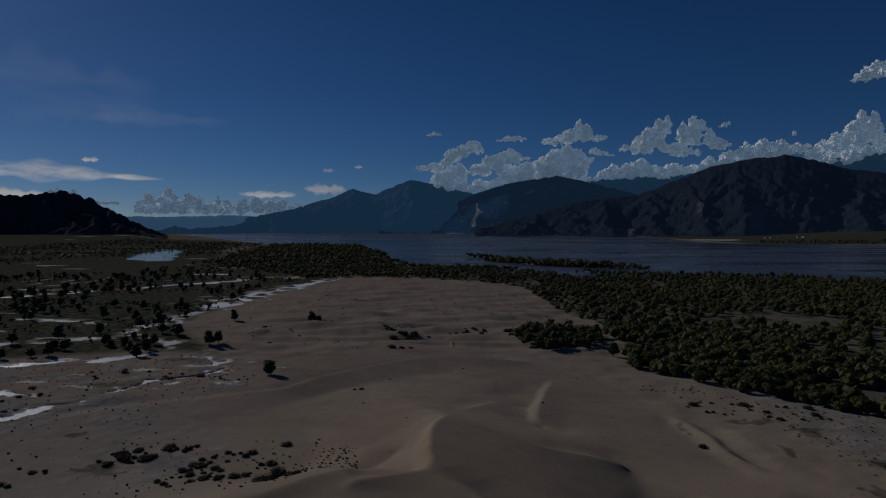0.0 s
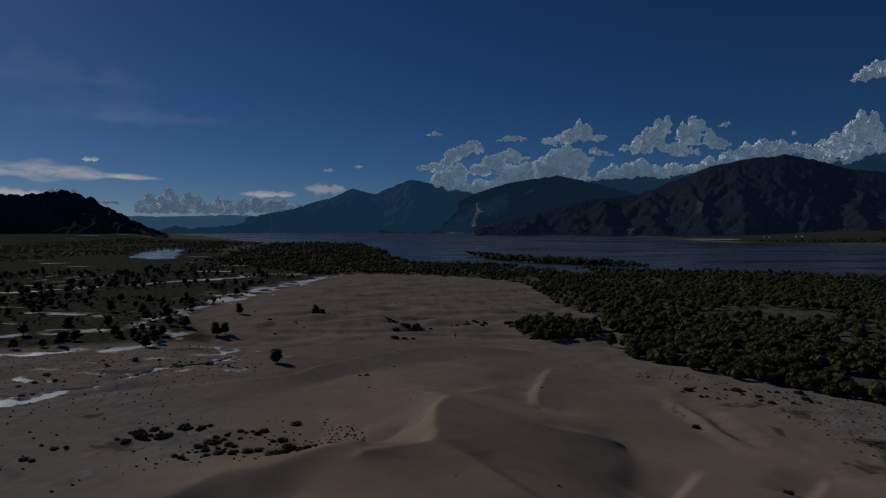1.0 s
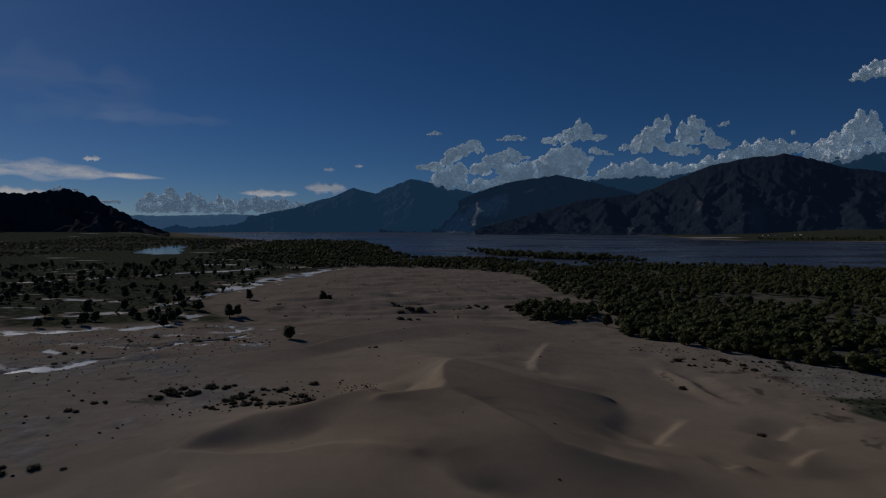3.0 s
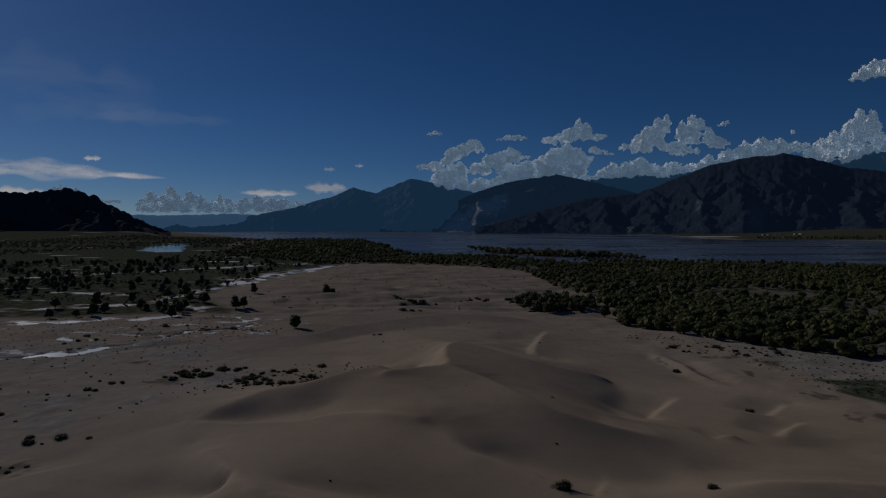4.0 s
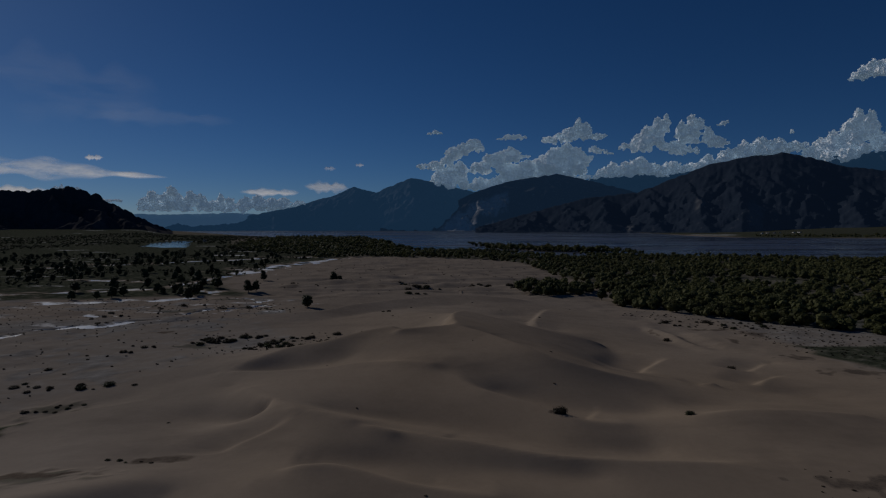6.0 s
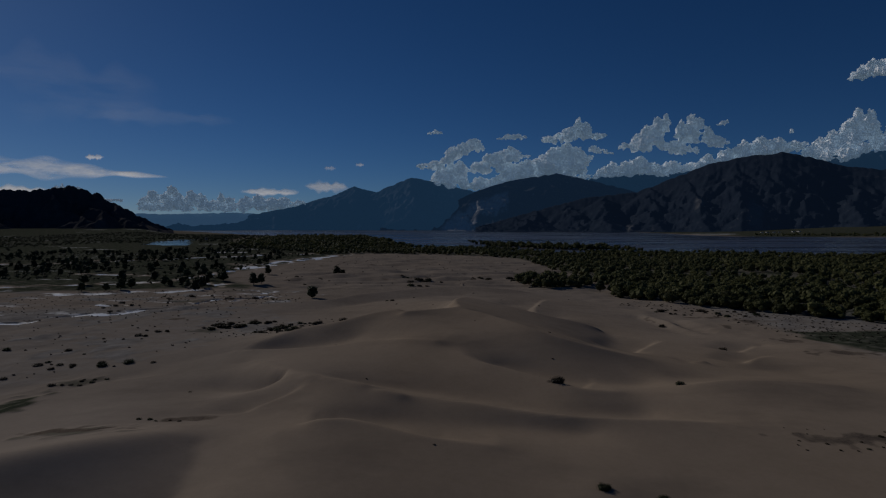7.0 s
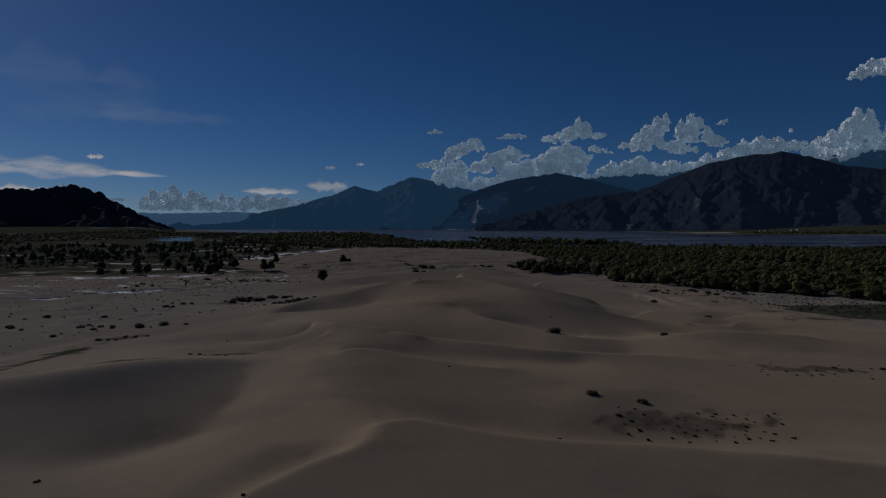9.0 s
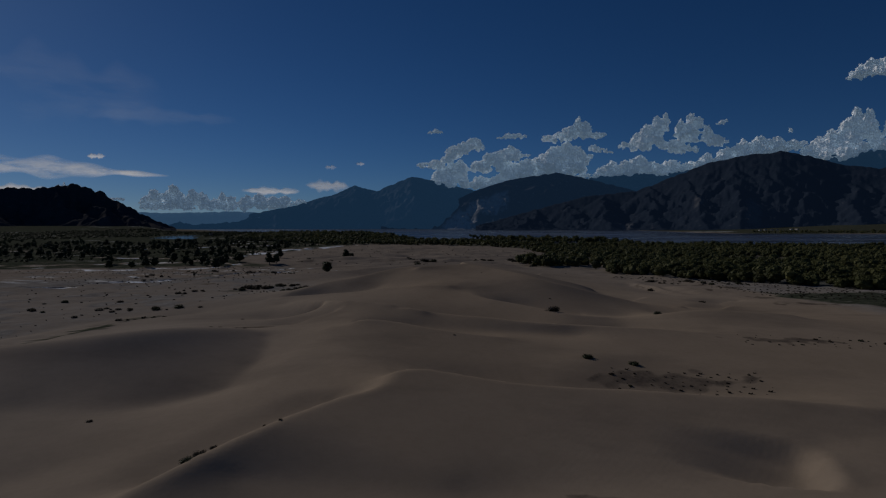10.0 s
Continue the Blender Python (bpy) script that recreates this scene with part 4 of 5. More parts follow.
def cloud(label, bearing, elevation, seed, towers, distance=4925):
    """A heap cloud of towers (bearing, top, half width, bottom, in degrees from its own foot): domes on domes, fused into one skin."""
    rnd = random.Random(seed * 7 + 1)
    deg = distance * math.pi / 180
    balls = []
    for c, top, half, low in towers:
        c, top, half, low = c * deg, top * deg, 1.3 * half * deg, low * deg
        tall = top - low
        big = min(half, tall * 0.6)
        count = int(10 + 9 * half * tall / (big * big))
        for _ in range(count):
            r = big * rnd.uniform(0.2, 0.52)
            v = rnd.random() ** 0.8
            reach = half * math.sqrt(max(0.05, 1 - v ** 3)) * (0.75 + 0.25 * min(1, v * 4))
            x = c + rnd.uniform(-1, 1) * max(0.0, reach - r * 0.7)
            z = low + r * 0.5 + v * max(0.0, tall - 1.5 * r)
            balls.append((x, z, rnd.uniform(-0.9, 0.3) * half * math.sqrt(max(0.1, 1 - v)), r))
    for x, z, y, s in list(balls):
        for _ in range(7):
            a, e = rnd.uniform(0, 6.28), rnd.uniform(-0.5, 1.5)
            r = s * rnd.uniform(0.16, 0.46)
            balls.append((x + s * math.cos(a) * math.cos(e), z + s * math.sin(e), y - abs(s * math.sin(a) * math.cos(e)), r))
    cos, fas, n = [], [], 0
    for k, (x, z, y, r) in enumerate(balls):
        co, fa = ICO[1 if r < 26 else 2]
        cos.append(bumpy(co, 1.0, seed + k * 0.7, 0.14) * r + np.array([x, y, z]))
        fas.append(fa + n)
        n += len(co)
    me = solid("cloud", np.concatenate(cos), np.concatenate(fas))
    me.materials.append(CLOUD)
    ob = new("cloud", me)
    skin = ob.modifiers.new("skin", "REMESH")
    skin.mode, skin.voxel_size, skin.use_smooth_shade = "VOXEL", 3.6, True
    for tex, push in ((BILLOW, 22.0), (CURL, 10.0)):
        d = ob.modifiers.new("billows", "DISPLACE")
        d.texture, d.strength, d.mid_level, d.texture_coords = tex, push, 0.55, "LOCAL"
    b, e = radians(bearing), radians(elevation)
    ob.matrix_world = Matrix.Translation((distance * math.sin(b) * math.cos(e), distance * math.cos(b) * math.cos(e), 50 + distance * math.sin(e))) @ Matrix.Rotation(-b, 4, "Z")
    return tagged(ob, label, "cloud", "clouds over the mountains")


WHITE, LOW, PUFF = "sunlit white cumulus cloud over dark mountains", "long low row of backlit blue-grey cumulus", "small torn white puff of cloud in blue sky"
cloud(WHITE, -1.06, 4.96, 1, [(-0.74, 0.73, 0.74, 0.05), (0.21, 0.99, 0.74, 0.00), (0.74, 0.73, 0.42, 0.05)])
cloud(WHITE, 1.85, 5.48, 2, [(-1.53, 0.94, 0.53, 0.00), (-0.85, 1.77, 0.74, 0.42), (-0.05, 2.13, 0.74, 0.83), (1.00, 2.48, 0.79, 1.25), (1.53, 2.12, 0.37, 1.09)])
cloud(WHITE, 0.77, 3.07, 3, [(-1.24, 2.20, 0.64, 0.21), (-0.19, 2.72, 0.74, 0.32), (0.87, 2.88, 0.74, 1.16), (0.08, 1.68, 1.32, 0.00), (1.24, 2.20, 0.42, 1.42)])
cloud(WHITE, 5.46, 4.62, 4, [(-2.23, 1.26, 0.74, 0.00), (-1.18, 1.98, 0.84, 0.00), (-0.13, 2.28, 0.73, 0.00), (0.81, 2.58, 0.84, 1.04), (1.44, 2.26, 0.52, 1.14), (2.22, 1.84, 0.42, 1.40)])
cloud(WHITE, 5.99, 3.05, 5, [(0.39, 2.71, 0.94, 0.63), (1.70, 3.00, 0.83, 0.89), (-2.50, 1.37, 0.95, 0.00), (-1.18, 1.26, 0.79, 0.10), (-0.39, 1.67, 1.05, 0.21), (2.47, 2.42, 0.62, 0.73)])
cloud(WHITE, 11.03, 4.15, 6, [(-1.79, 2.19, 1.03, 0.00), (-0.77, 2.98, 1.13, 0.00), (0.41, 3.36, 1.02, 0.00), (1.27, 2.93, 0.91, 0.41), (1.77, 2.26, 0.60, 0.87)])
cloud(WHITE, 12.29, 7.28, 7, [(-2.47, 0.82, 0.62, 0.10), (-1.55, 1.05, 0.92, 0.00), (-0.53, 1.62, 0.71, 0.10), (0.23, 2.45, 0.40, 0.40), (0.78, 1.98, 0.55, 0.20), (1.73, 0.95, 0.70, 0.25), (2.42, 0.92, 0.30, 0.50)])
cloud(PUFF, 14.43, 5.71, 8, [(-0.55, 1.42, 0.45, 0.71), (0.10, 1.10, 0.59, 0.55), (0.84, 0.78, 0.39, 0.50), (-0.85, 0.58, 0.40, 0.00)])
cloud(WHITE, 17.91, 3.82, 9, [(-4.61, 0.70, 1.25, 0.00), (-3.12, 1.28, 0.74, 0.00), (-2.38, 1.76, 0.69, 0.10), (-0.91, 1.87, 0.97, 0.10), (0.05, 2.29, 0.77, 0.20), (1.24, 1.65, 0.94, 0.00), (2.64, 1.70, 1.02, 0.20), (4.38, 1.54, 0.91, 0.39)])
cloud(WHITE, 20.83, 5.95, 10, [(-4.19, 1.34, 0.53, 0.55), (-3.13, 2.04, 0.62, 0.40), (-2.37, 2.78, 0.67, 0.39), (-1.47, 3.41, 0.71, 0.54), (-0.72, 3.75, 0.37, 1.90), (-0.21, 1.32, 0.83, 0.34), (0.53, 3.05, 0.50, 0.82), (1.35, 3.52, 0.54, 0.82), (1.98, 3.25, 0.36, 2.10), (2.65, 2.40, 0.53, 0.81), (3.31, 1.70, 0.62, 0.43), (3.97, 1.20, 0.35, 0.71), (0.71, 0.89, 1.10, 0.00)])
cloud(WHITE, 27.23, 4.22, 11, [(-3.73, 1.81, 0.71, 0.00), (-2.19, 2.21, 0.78, 0.47), (-0.91, 2.74, 0.76, 0.84), (0.35, 3.03, 0.75, 1.16), (1.59, 2.86, 0.73, 1.28), (2.79, 2.51, 0.63, 1.49), (3.50, 2.46, 0.31, 1.93)])
cloud(WHITE, 33.26, 4.76, 12, [(-2.27, 1.46, 0.54, 0.22), (-1.50, 2.16, 0.61, 0.22), (-0.56, 2.66, 0.67, 0.09), (0.37, 3.44, 0.59, 0.22), (0.99, 4.18, 0.58, 0.52), (1.81, 4.01, 0.50, 0.94), (2.16, 3.14, 0.42, 0.72), (0.37, 1.80, 1.47, 0.00)])
cloud(WHITE, 36.63, 4.86, 13, [(-1.03, 2.18, 0.42, 0.21), (-0.17, 2.93, 0.68, 0.00), (1.01, 2.20, 0.83, 0.00)])
cloud(WHITE, 35.77, 10.87, 14, [(-1.80, 0.82, 0.36, 0.00), (-1.19, 1.23, 0.50, 0.00), (-0.38, 1.64, 0.63, 0.04), (0.72, 1.67, 0.85, 0.08), (1.73, 1.04, 0.66, 0.08)])
cloud(PUFF, 24.67, 8.23, 15, [(-0.04, 0.52, 0.26, 0.05), (0.30, 0.63, 0.17, 0.14), (-0.31, 0.30, 0.22, 0.00)])
cloud(PUFF, 29.76, 7.24, 16, [(0.00, 0.49, 0.20, 0.00)])
cloud(PUFF, -0.77, 8.22, 17, [(-0.40, 0.36, 0.37, 0.05), (0.03, 0.56, 0.37, 0.00), (0.40, 0.36, 0.26, 0.05)])
cloud(PUFF, 6.36, 7.66, 18, [(-1.10, 0.37, 0.26, 0.10), (-0.26, 0.67, 0.47, 0.00), (0.52, 0.66, 0.52, 0.00), (1.09, 0.49, 0.31, 0.15)])
cloud(LOW, -23.37, 0.97, 19, [(-3.01, 1.30, 0.43, 0.00), (-2.28, 1.98, 0.52, 0.00), (-1.50, 1.67, 0.44, 0.00), (-0.84, 2.31, 0.62, 0.00), (-0.22, 1.69, 0.45, 0.00), (0.72, 1.96, 0.54, 0.00), (1.49, 1.73, 0.55, 0.00), (2.41, 1.20, 0.55, 0.00), (3.15, 1.76, 0.47, 0.00)])
cloud(LOW, -16.50, 1.02, 20, [(-2.93, 1.38, 0.57, 0.00), (-1.64, 1.40, 0.67, 0.00), (-0.58, 1.56, 0.68, 0.00), (0.68, 1.43, 0.69, 0.10), (1.77, 1.44, 0.69, 0.20), (3.02, 1.15, 0.60, 0.41)])
cloud(PUFF, -32.21, 2.06, 21, [(-1.03, 0.51, 0.37, 0.00), (-0.40, 0.97, 0.38, 0.00), (-0.02, 1.11, 0.30, 0.00), (1.05, 0.93, 0.31, 0.27)])
cloud(PUFF, -28.99, 1.67, 22, [(-0.40, 0.45, 0.48, 0.00), (0.41, 0.38, 0.57, 0.09)])


def thin_cloud(label, bearing, elevation, wide, tall, seed, mat, tilt=0.0, lean=0.0, distance=4920):
    """A flat lens of thin cloud, dense in its middle and frayed at the rim."""
    W, T = distance * radians(wide) / 2, distance * radians(tall) / 2
    n, m = 48, 14
    u, v = np.meshgrid(np.linspace(-1, 1, n), np.linspace(-1, 1, m))
    edge = np.sqrt(np.clip(1 - u ** 2, 0, 1)) * (1 - lean * (u + 1) / 2) * (1 + 0.25 * np.sin(7 * u + seed) + 0.18 * np.sin(17 * u + 2 * seed))
    x, z = u * W, v * T * edge
    y = -8 * np.sqrt(np.clip(1 - u ** 2, 0, 1)) * (1 - v ** 2)
    i = np.arange(n * m).reshape(m, n)
    f = np.stack([i[:-1, :-1], i[:-1, 1:], i[1:, 1:], i[1:, :-1]], -1).reshape(-1, 4)
    me = solid("thin_cloud", np.stack([x, y, z], -1).reshape(-1, 3), f)
    body = np.clip(1.5 * (1.0 - (u ** 2) ** 1.2), 0, 1) * np.clip(1.3 * (1 - np.abs(v) ** 1.5), 0, 1)
    paint(me, "body", np.repeat(body.reshape(-1, 1), 3, 1))
    me.materials.append(mat)
    ob = new("thin_cloud", me)
    b, e = radians(bearing), radians(elevation)
    ob.matrix_world = Matrix.Translation((distance * math.sin(b) * math.cos(e), distance * math.cos(b) * math.cos(e), 50 + distance * math.sin(e))) @ Matrix.Rotation(-b, 4, "Z") @ Matrix.Rotation(radians(tilt), 4, "Y")
    return tagged(ob, label, "cloud", "clouds over the mountains")


thin_cloud("long grey-white streak of layered cloud", -33.11, 4.3, 17.66, 2.5, 1, CIRRUS, 2.0, 0.8)
thin_cloud("long grey-white streak of layered cloud", -35.40, 2.48, 5.28, 0.82, 2, CIRRUS, 0.0, 0.0)
thin_cloud("long grey-white streak of layered cloud", -15.99, 2.85, 5.28, 0.71, 3, CIRRUS, 0.0, 0.0)
thin_cloud("small white wisp of cloud", -10.88, 3.35, 4.19, 1.08, 4, CIRRUS, 3.0, 0.0)
thin_cloud("small white wisp of cloud", -29.94, 5.38, 1.39, 0.45, 5, CIRRUS, -3.0, 0.0)
thin_cloud("small white wisp of cloud", -10.61, 5.08, 1.12, 0.41, 6, CIRRUS, 0.0, 0.0)
thin_cloud("small white wisp of cloud", -7.88, 5.45, 0.83, 0.36, 7, CIRRUS, 0.0, 0.0)
thin_cloud("faint high veil of ice cloud", -25.09, 8.94, 12.52, 1.39, 8, VEIL, -1.0, 0.0)
thin_cloud("faint high veil of ice cloud", -32.50, 10.74, 15.75, 5.53, 9, VEIL, 2.0, 0.0)


# ---- trees and shrubs ----
def foliage(rnd, wide, tall, lift, lobes, leaves, leaf, core=1, spiky=0.0, heart=0.86, full=False):
    """Vertices and triangles of a crown: dark inner lobes and many leaf sprays standing off them."""
    balls = []
    for k in range(lobes):
        a, q = rnd.uniform(0, 6.28), math.sqrt(rnd.random()) * 0.62
        up = rnd.random()
        taper = 1 - spiky * up
        balls.append((q * math.cos(a) * wide / 2 * taper, q * math.sin(a) * wide / 2 * taper, lift + tall * (0.22 + 0.56 * up), wide * rnd.uniform(0.23, 0.34) * taper))
    if full:
        balls += [(0, 0, lift + tall * 0.45, wide * 0.36), (0, 0, lift + tall * 0.66, wide * 0.3)]
        lobes += 2
    cos, fas, n = [], [], 0
    for k, (x, y, z, r) in enumerate(balls):
        co, fa = ICO[core]
        c = bumpy(co, 0.6, rnd.uniform(0, 50), 0.16) * (r * heart) * np.array([1, 1, 0.8]) + np.array([x, y, z])
        cos.append(c)
        fas.append(fa + n)
        n += len(c)
    per = max(1, leaves // lobes)
    for x, y, z, r in balls:
        d = np.array([[rnd.gauss(0, 1) for _ in range(3)] for _ in range(per)])
        d /= np.linalg.norm(d, axis=1)[:, None]
        d[:, 2] = np.where(d[:, 2] < -0.5, -d[:, 2], d[:, 2])
        p = np.array([x, y, z]) + d * r * np.array([1, 1, 0.85]) * np.array([[rnd.uniform(0.8, 1.18)] for _ in range(per)])
        t = np.array([[rnd.gauss(0, 1) for _ in range(3)] for _ in range(per)])
        t /= np.linalg.norm(t, axis=1)[:, None]
        b = np.cross(d, t)
        s = leaf * np.array([[rnd.uniform(0.6, 1.3)] for _ in range(per)])
        t, b = t * s, b * s * 0.7
        q = np.stack([p - t, p + b * 0.9 + d * s * 0.3, p + t, p - b * 0.9 + d * s * 0.2], 1).reshape(-1, 3)
        i = np.arange(per)[:, None] * 4 + n
        cos.append(q)
        fas.append(np.concatenate([i + np.array([[0, 1, 2]]), i + np.array([[0, 2, 3]])]))
        n += per * 4
    co = np.concatenate(cos)
    co[:, 2] = np.maximum(co[:, 2], 0.04)
    return co, np.concatenate(fas)


def trunk_mesh(rnd, tall, thick, limbs):
    """A tapered, leaning trunk that forks into limbs."""
    cos, fas, n = [], [], 0
    ways = [((0, 0, -0.3), (rnd.uniform(-0.15, 0.15), rnd.uniform(-0.15, 0.15), tall * 0.55), thick)]
    for _ in range(limbs):
        a = rnd.uniform(0, 6.28)
        s = rnd.uniform(0.25, 0.5) * tall
        ways.append(((0, 0, s * 0.6), (math.cos(a) * tall * 0.28, math.sin(a) * tall * 0.28, s + tall * 0.3), thick * 0.5))
    for a, b, r in ways:
        a, b = np.array(a), np.array(b)
        ring = np.arange(7) * 2 * math.pi / 7
        for k in range(4):
            w = k / 3
            c = a + (b - a) * w + np.array([math.sin(3 * w), math.cos(2.4 * w) - 1, 0]) * r * 0.8
            cos.append(c + np.stack([np.cos(ring), np.sin(ring), 0 * ring], 1) * r * (1 - 0.62 * w))
        for k in range(3):
            for j in range(7):
                fas.append([n + k * 7 + j, n + k * 7 + (j + 1) % 7, n + (k + 1) * 7 + (j + 1) % 7, n + (k + 1) * 7 + j])
        n += 28
    return solid("trunk", np.concatenate(cos), np.array(fas))


def tree_model(name, label, group, seed, wide, tall, mat, spiky=0.0, leaves=420):
    rnd = random.Random(seed)
    root = new(name)
    root.empty_display_size = 0.5
    tagged(root, label, "tree", group)
    part("trunk", trunk_mesh(rnd, tall, 0.05 * tall * 0.7, 4), BARK, root)
    co, fa = foliage(rnd, wide, tall * 0.96, tall * 0.02, 13, leaves, 0.06 * wide + 0.1, 2, spiky, full=True)
    part("crown", solid("crown", co, fa, False), mat, root)
    return root


def stand(models, spots, rnd):
    """Set copies of the models on the ground at (x, y, size); the first of each model is used itself."""
    fresh = list(models)
    floor = land(np.array([p[0] for p in spots]), np.array([p[1] for p in spots]))[0]
    for (x, y, s), z in zip(spots, floor):
        k = rnd.randrange(len(models))
        m = pose(x, y, z - 0.05, 0, 0, rnd.uniform(0, 360)) @ Matrix.Diagonal((s, s, s * rnd.uniform(0.9, 1.12), 1))
        if models[k] in fresh:
            fresh.remove(models[k])
            models[k].matrix_basis = m
        else:
            twin = copy_thing(models[k], pose(0, 0, 0))
            twin.matrix_basis = m
    for ob in fresh:
        for o in (*ob.children_recursive, ob):
            bpy.data.objects.remove(o)


def scatter(rnd, outline, gap, tries, keep=lambda x, y: True, taken=None):
    """Random spots in an outline, no two closer than gap."""
    xs, ys = [p[0] for p in outline], [p[1] for p in outline]
    pts = np.array([(rnd.uniform(min(xs), max(xs)), rnd.uniform(min(ys), max(ys))) for _ in range(tries)])
    pts = pts[inside(outline, pts[:, 0], pts[:, 1]) > 0]
    cells, got = (taken if taken is not None else {}), []
    for x, y in pts:
        if not keep(x, y):
            continue
        i, j = int(x // gap), int(y // gap)
        if any((x - a) ** 2 + (y - b) ** 2 < gap * gap for di in (-1, 0, 1) for dj in (-1, 0, 1) for a, b in cells.get((i + di, j + dj), ())):
            continue
        cells.setdefault((i, j), []).append((x, y))
        got.append((x, y))
    return got


rnd = random.Random(11)
LONE = [(-59, 205.5, 1.0), (-68, 315, 0.95), (-65, 317, 0.7), (-98, 254, 1.05), (-95, 256, 0.8), (67.5, 240, 1.05), (-118, 233, 1.0), (-142, 303, 1.3), (-124, 281, 1.0), (-121, 277, 1.0), (-131, 283, 0.9), (-110, 320, 0.9), (-150, 300, 1.0)]
GLADE = lambda x, y: math.sin(x * 0.05 + 1) * math.sin(y * 0.043) + 0.5 * math.sin(x * 0.11 + y * 0.07) < 0.9 and ((inside(STREAM_GAP, np.array([x]), np.array([y]))[0] < 0))
STREAM_GAP = [(150, 330), (190, 300), (230, 330), (200, 360), (165, 360)]

# the willow wood: the front three hundred as trees of their own, the rest as one body
front = [(240, 60), (160, 118), (116, 160), (105, 176), (91, 191), (79, 206), (70, 218), (77, 274), (80, 300), (130, 300), (150, 230), (230, 180), (320, 110)]
taken = {}
near_spots = scatter(rnd, CLUMP, 4.2, 1500, taken=taken) + scatter(rnd, front, 4.2, 11000, GLADE, taken)
near_spots.sort(key=lambda p: abs(p[0]) * 0.6 + p[1])
near_spots, spare = near_spots[:300], near_spots[300:]
willows = [tree_model("willow_tree", "rounded olive-green willow at the wood's sandy edge", "willow wood", 100 + k, (5.4, 6.2, 4.8, 5.8, 6.6, 4.4)[k], (4.6, 5.2, 4.4, 5.6, 5.0, 3.8)[k], LEAF_FOREST) for k in range(6)]
stand(willows, [(x, y, rnd.uniform(0.6, 1.0)) for x, y in near_spots], rnd)

deep = spare + scatter(rnd, FOREST, 4.6, 80000, lambda x, y: y < 760 and x < 640 and GLADE(x, y), taken)
deep += [p for p in scatter(rnd, FOREST, 8.0, 30000, lambda x, y: y >= 760)]
for isle, gap in zip(ISLES[:3], (4.0, 7.0, 4.5)):
    deep += scatter(rnd, isle, gap, 2500)
deep += scatter(rnd, [(1250, 1720), (1000, 1800), (960, 1950), (2600, 2000), (2600, 1640)], 16, 1500)
kinds = []
for k in range(8):
    r2 = random.Random(500 + k)
    w, h = r2.uniform(5.0, 7.2), r2.uniform(4.0, 5.6)
    kinds.append((foliage(r2, w, h * 0.92, h * 0.06, 6, 60, 0.55, 1), foliage(r2, w, h * 0.95, h * 0.03, 3, 24, 0.8, 1)))
deep = [p for p, d in zip(deep, inside(POND, np.array([p[0] for p in deep]), np.array([p[1] for p in deep]))) if d < -14]
cos, fas, n = [], [], 0
DX, DY = np.array([p[0] for p in deep]), np.array([p[1] for p in deep])
DZ = land(DX, DY)[0]
for x, y, z in zip(DX, DY, DZ):
    co, fa = rnd.choice(kinds)[0 if y < 480 else 1]
    a, s = rnd.uniform(0, 6.28), rnd.uniform(0.7, 1.12) * (1.1 if 520 < y < 760 else 1.0 if y < 760 else 1.6)
    c, d = math.cos(a) * s, math.sin(a) * s
    cos.append(np.stack([co[:, 0] * c - co[:, 1] * d + x, co[:, 0] * d + co[:, 1] * c + y, co[:, 2] * s + max(z, WATER_Z - 0.3) - 0.1], 1))
    fas.append(fa + n)
    n += len(co)
me = solid("willow_wood", np.concatenate(cos), np.concatenate(fas), False)
me.materials.append(LEAF_FOREST)
tagged(new("willow_wood", me), "dense olive-green willow wood along the river", "woodland", "", "stuff")

# dark trees on the flood plain
darks = [tree_model("tree", "dark rounded tree standing on the flood plain", "flood plain trees", 200 + k, (4.8, 4.2, 5.4, 4.6)[k], (6.0, 6.6, 5.6, 7.2)[k], LEAF_DARK, 0.3, 420) for k in range(4)]
spots = list(LONE)
field = [(-150, 250), (-140, 300), (-136, 400), (-150, 480), (-130, 560), (-220, 640), (-420, 640), (-480, 400), (-330, 262), (-200, 258)]
spots += [(x, y, rnd.uniform(0.55, 1.1)) for x, y in scatter(rnd, field, 6.0, 2600, lambda x, y: math.sin(x * 0.04) + math.sin(y * 0.055 + 1) + rnd.uniform(-1.2, 1.2) > -0.1)][:285]
spots += [(x, y, rnd.uniform(0.6, 0.95)) for x, y in scatter(rnd, [(-160, 250), (-130, 270), (-112, 246), (-120, 232), (-170, 225)], 6.0, 60)][:16]
stand(darks, spots, rnd)
rest = scatter(rnd, [(-150, 560), (-220, 640), (-420, 640), (-480, 430), (-700, 560), (-1000, 1300), (-900, 1900), (-500, 1700), (-330, 900), (-170, 640)], 10.0, 14000, lambda x, y: math.sin(x * 0.02) + math.sin(y * 0.03 + 1) + rnd.uniform(-1, 1) > -0.2)
rest += scatter(rnd, field, 4.5, 5000, lambda x, y: math.sin(x * 0.05 + 2) + math.sin(y * 0.07) + rnd.uniform(-1, 1) > 0.3)
rest = [p for p, d in zip(rest, inside(POND, np.array([p[0] for p in rest]), np.array([p[1] for p in rest]))) if d < -18 and not (-560 < p[0] < -330 and 640 < p[1] < 960)]
cos, fas, n = [], [], 0
DX, DY = np.array([p[0] for p in rest]), np.array([p[1] for p in rest])
for x, y, z in zip(DX, DY, land(DX, DY)[0]):
    co, fa = rnd.choice(kinds)[1]
    s = rnd.uniform(0.6, 1.1) if y > 640 or x < -480 else rnd.uniform(0.2, 0.5)
    cos.append(co * s + np.array([x, y, z - 0.1]))
    fas.append(fa + n)
    n += len(co)
me = solid("scattered_scrub", np.concatenate(cos), np.concatenate(fas), False)
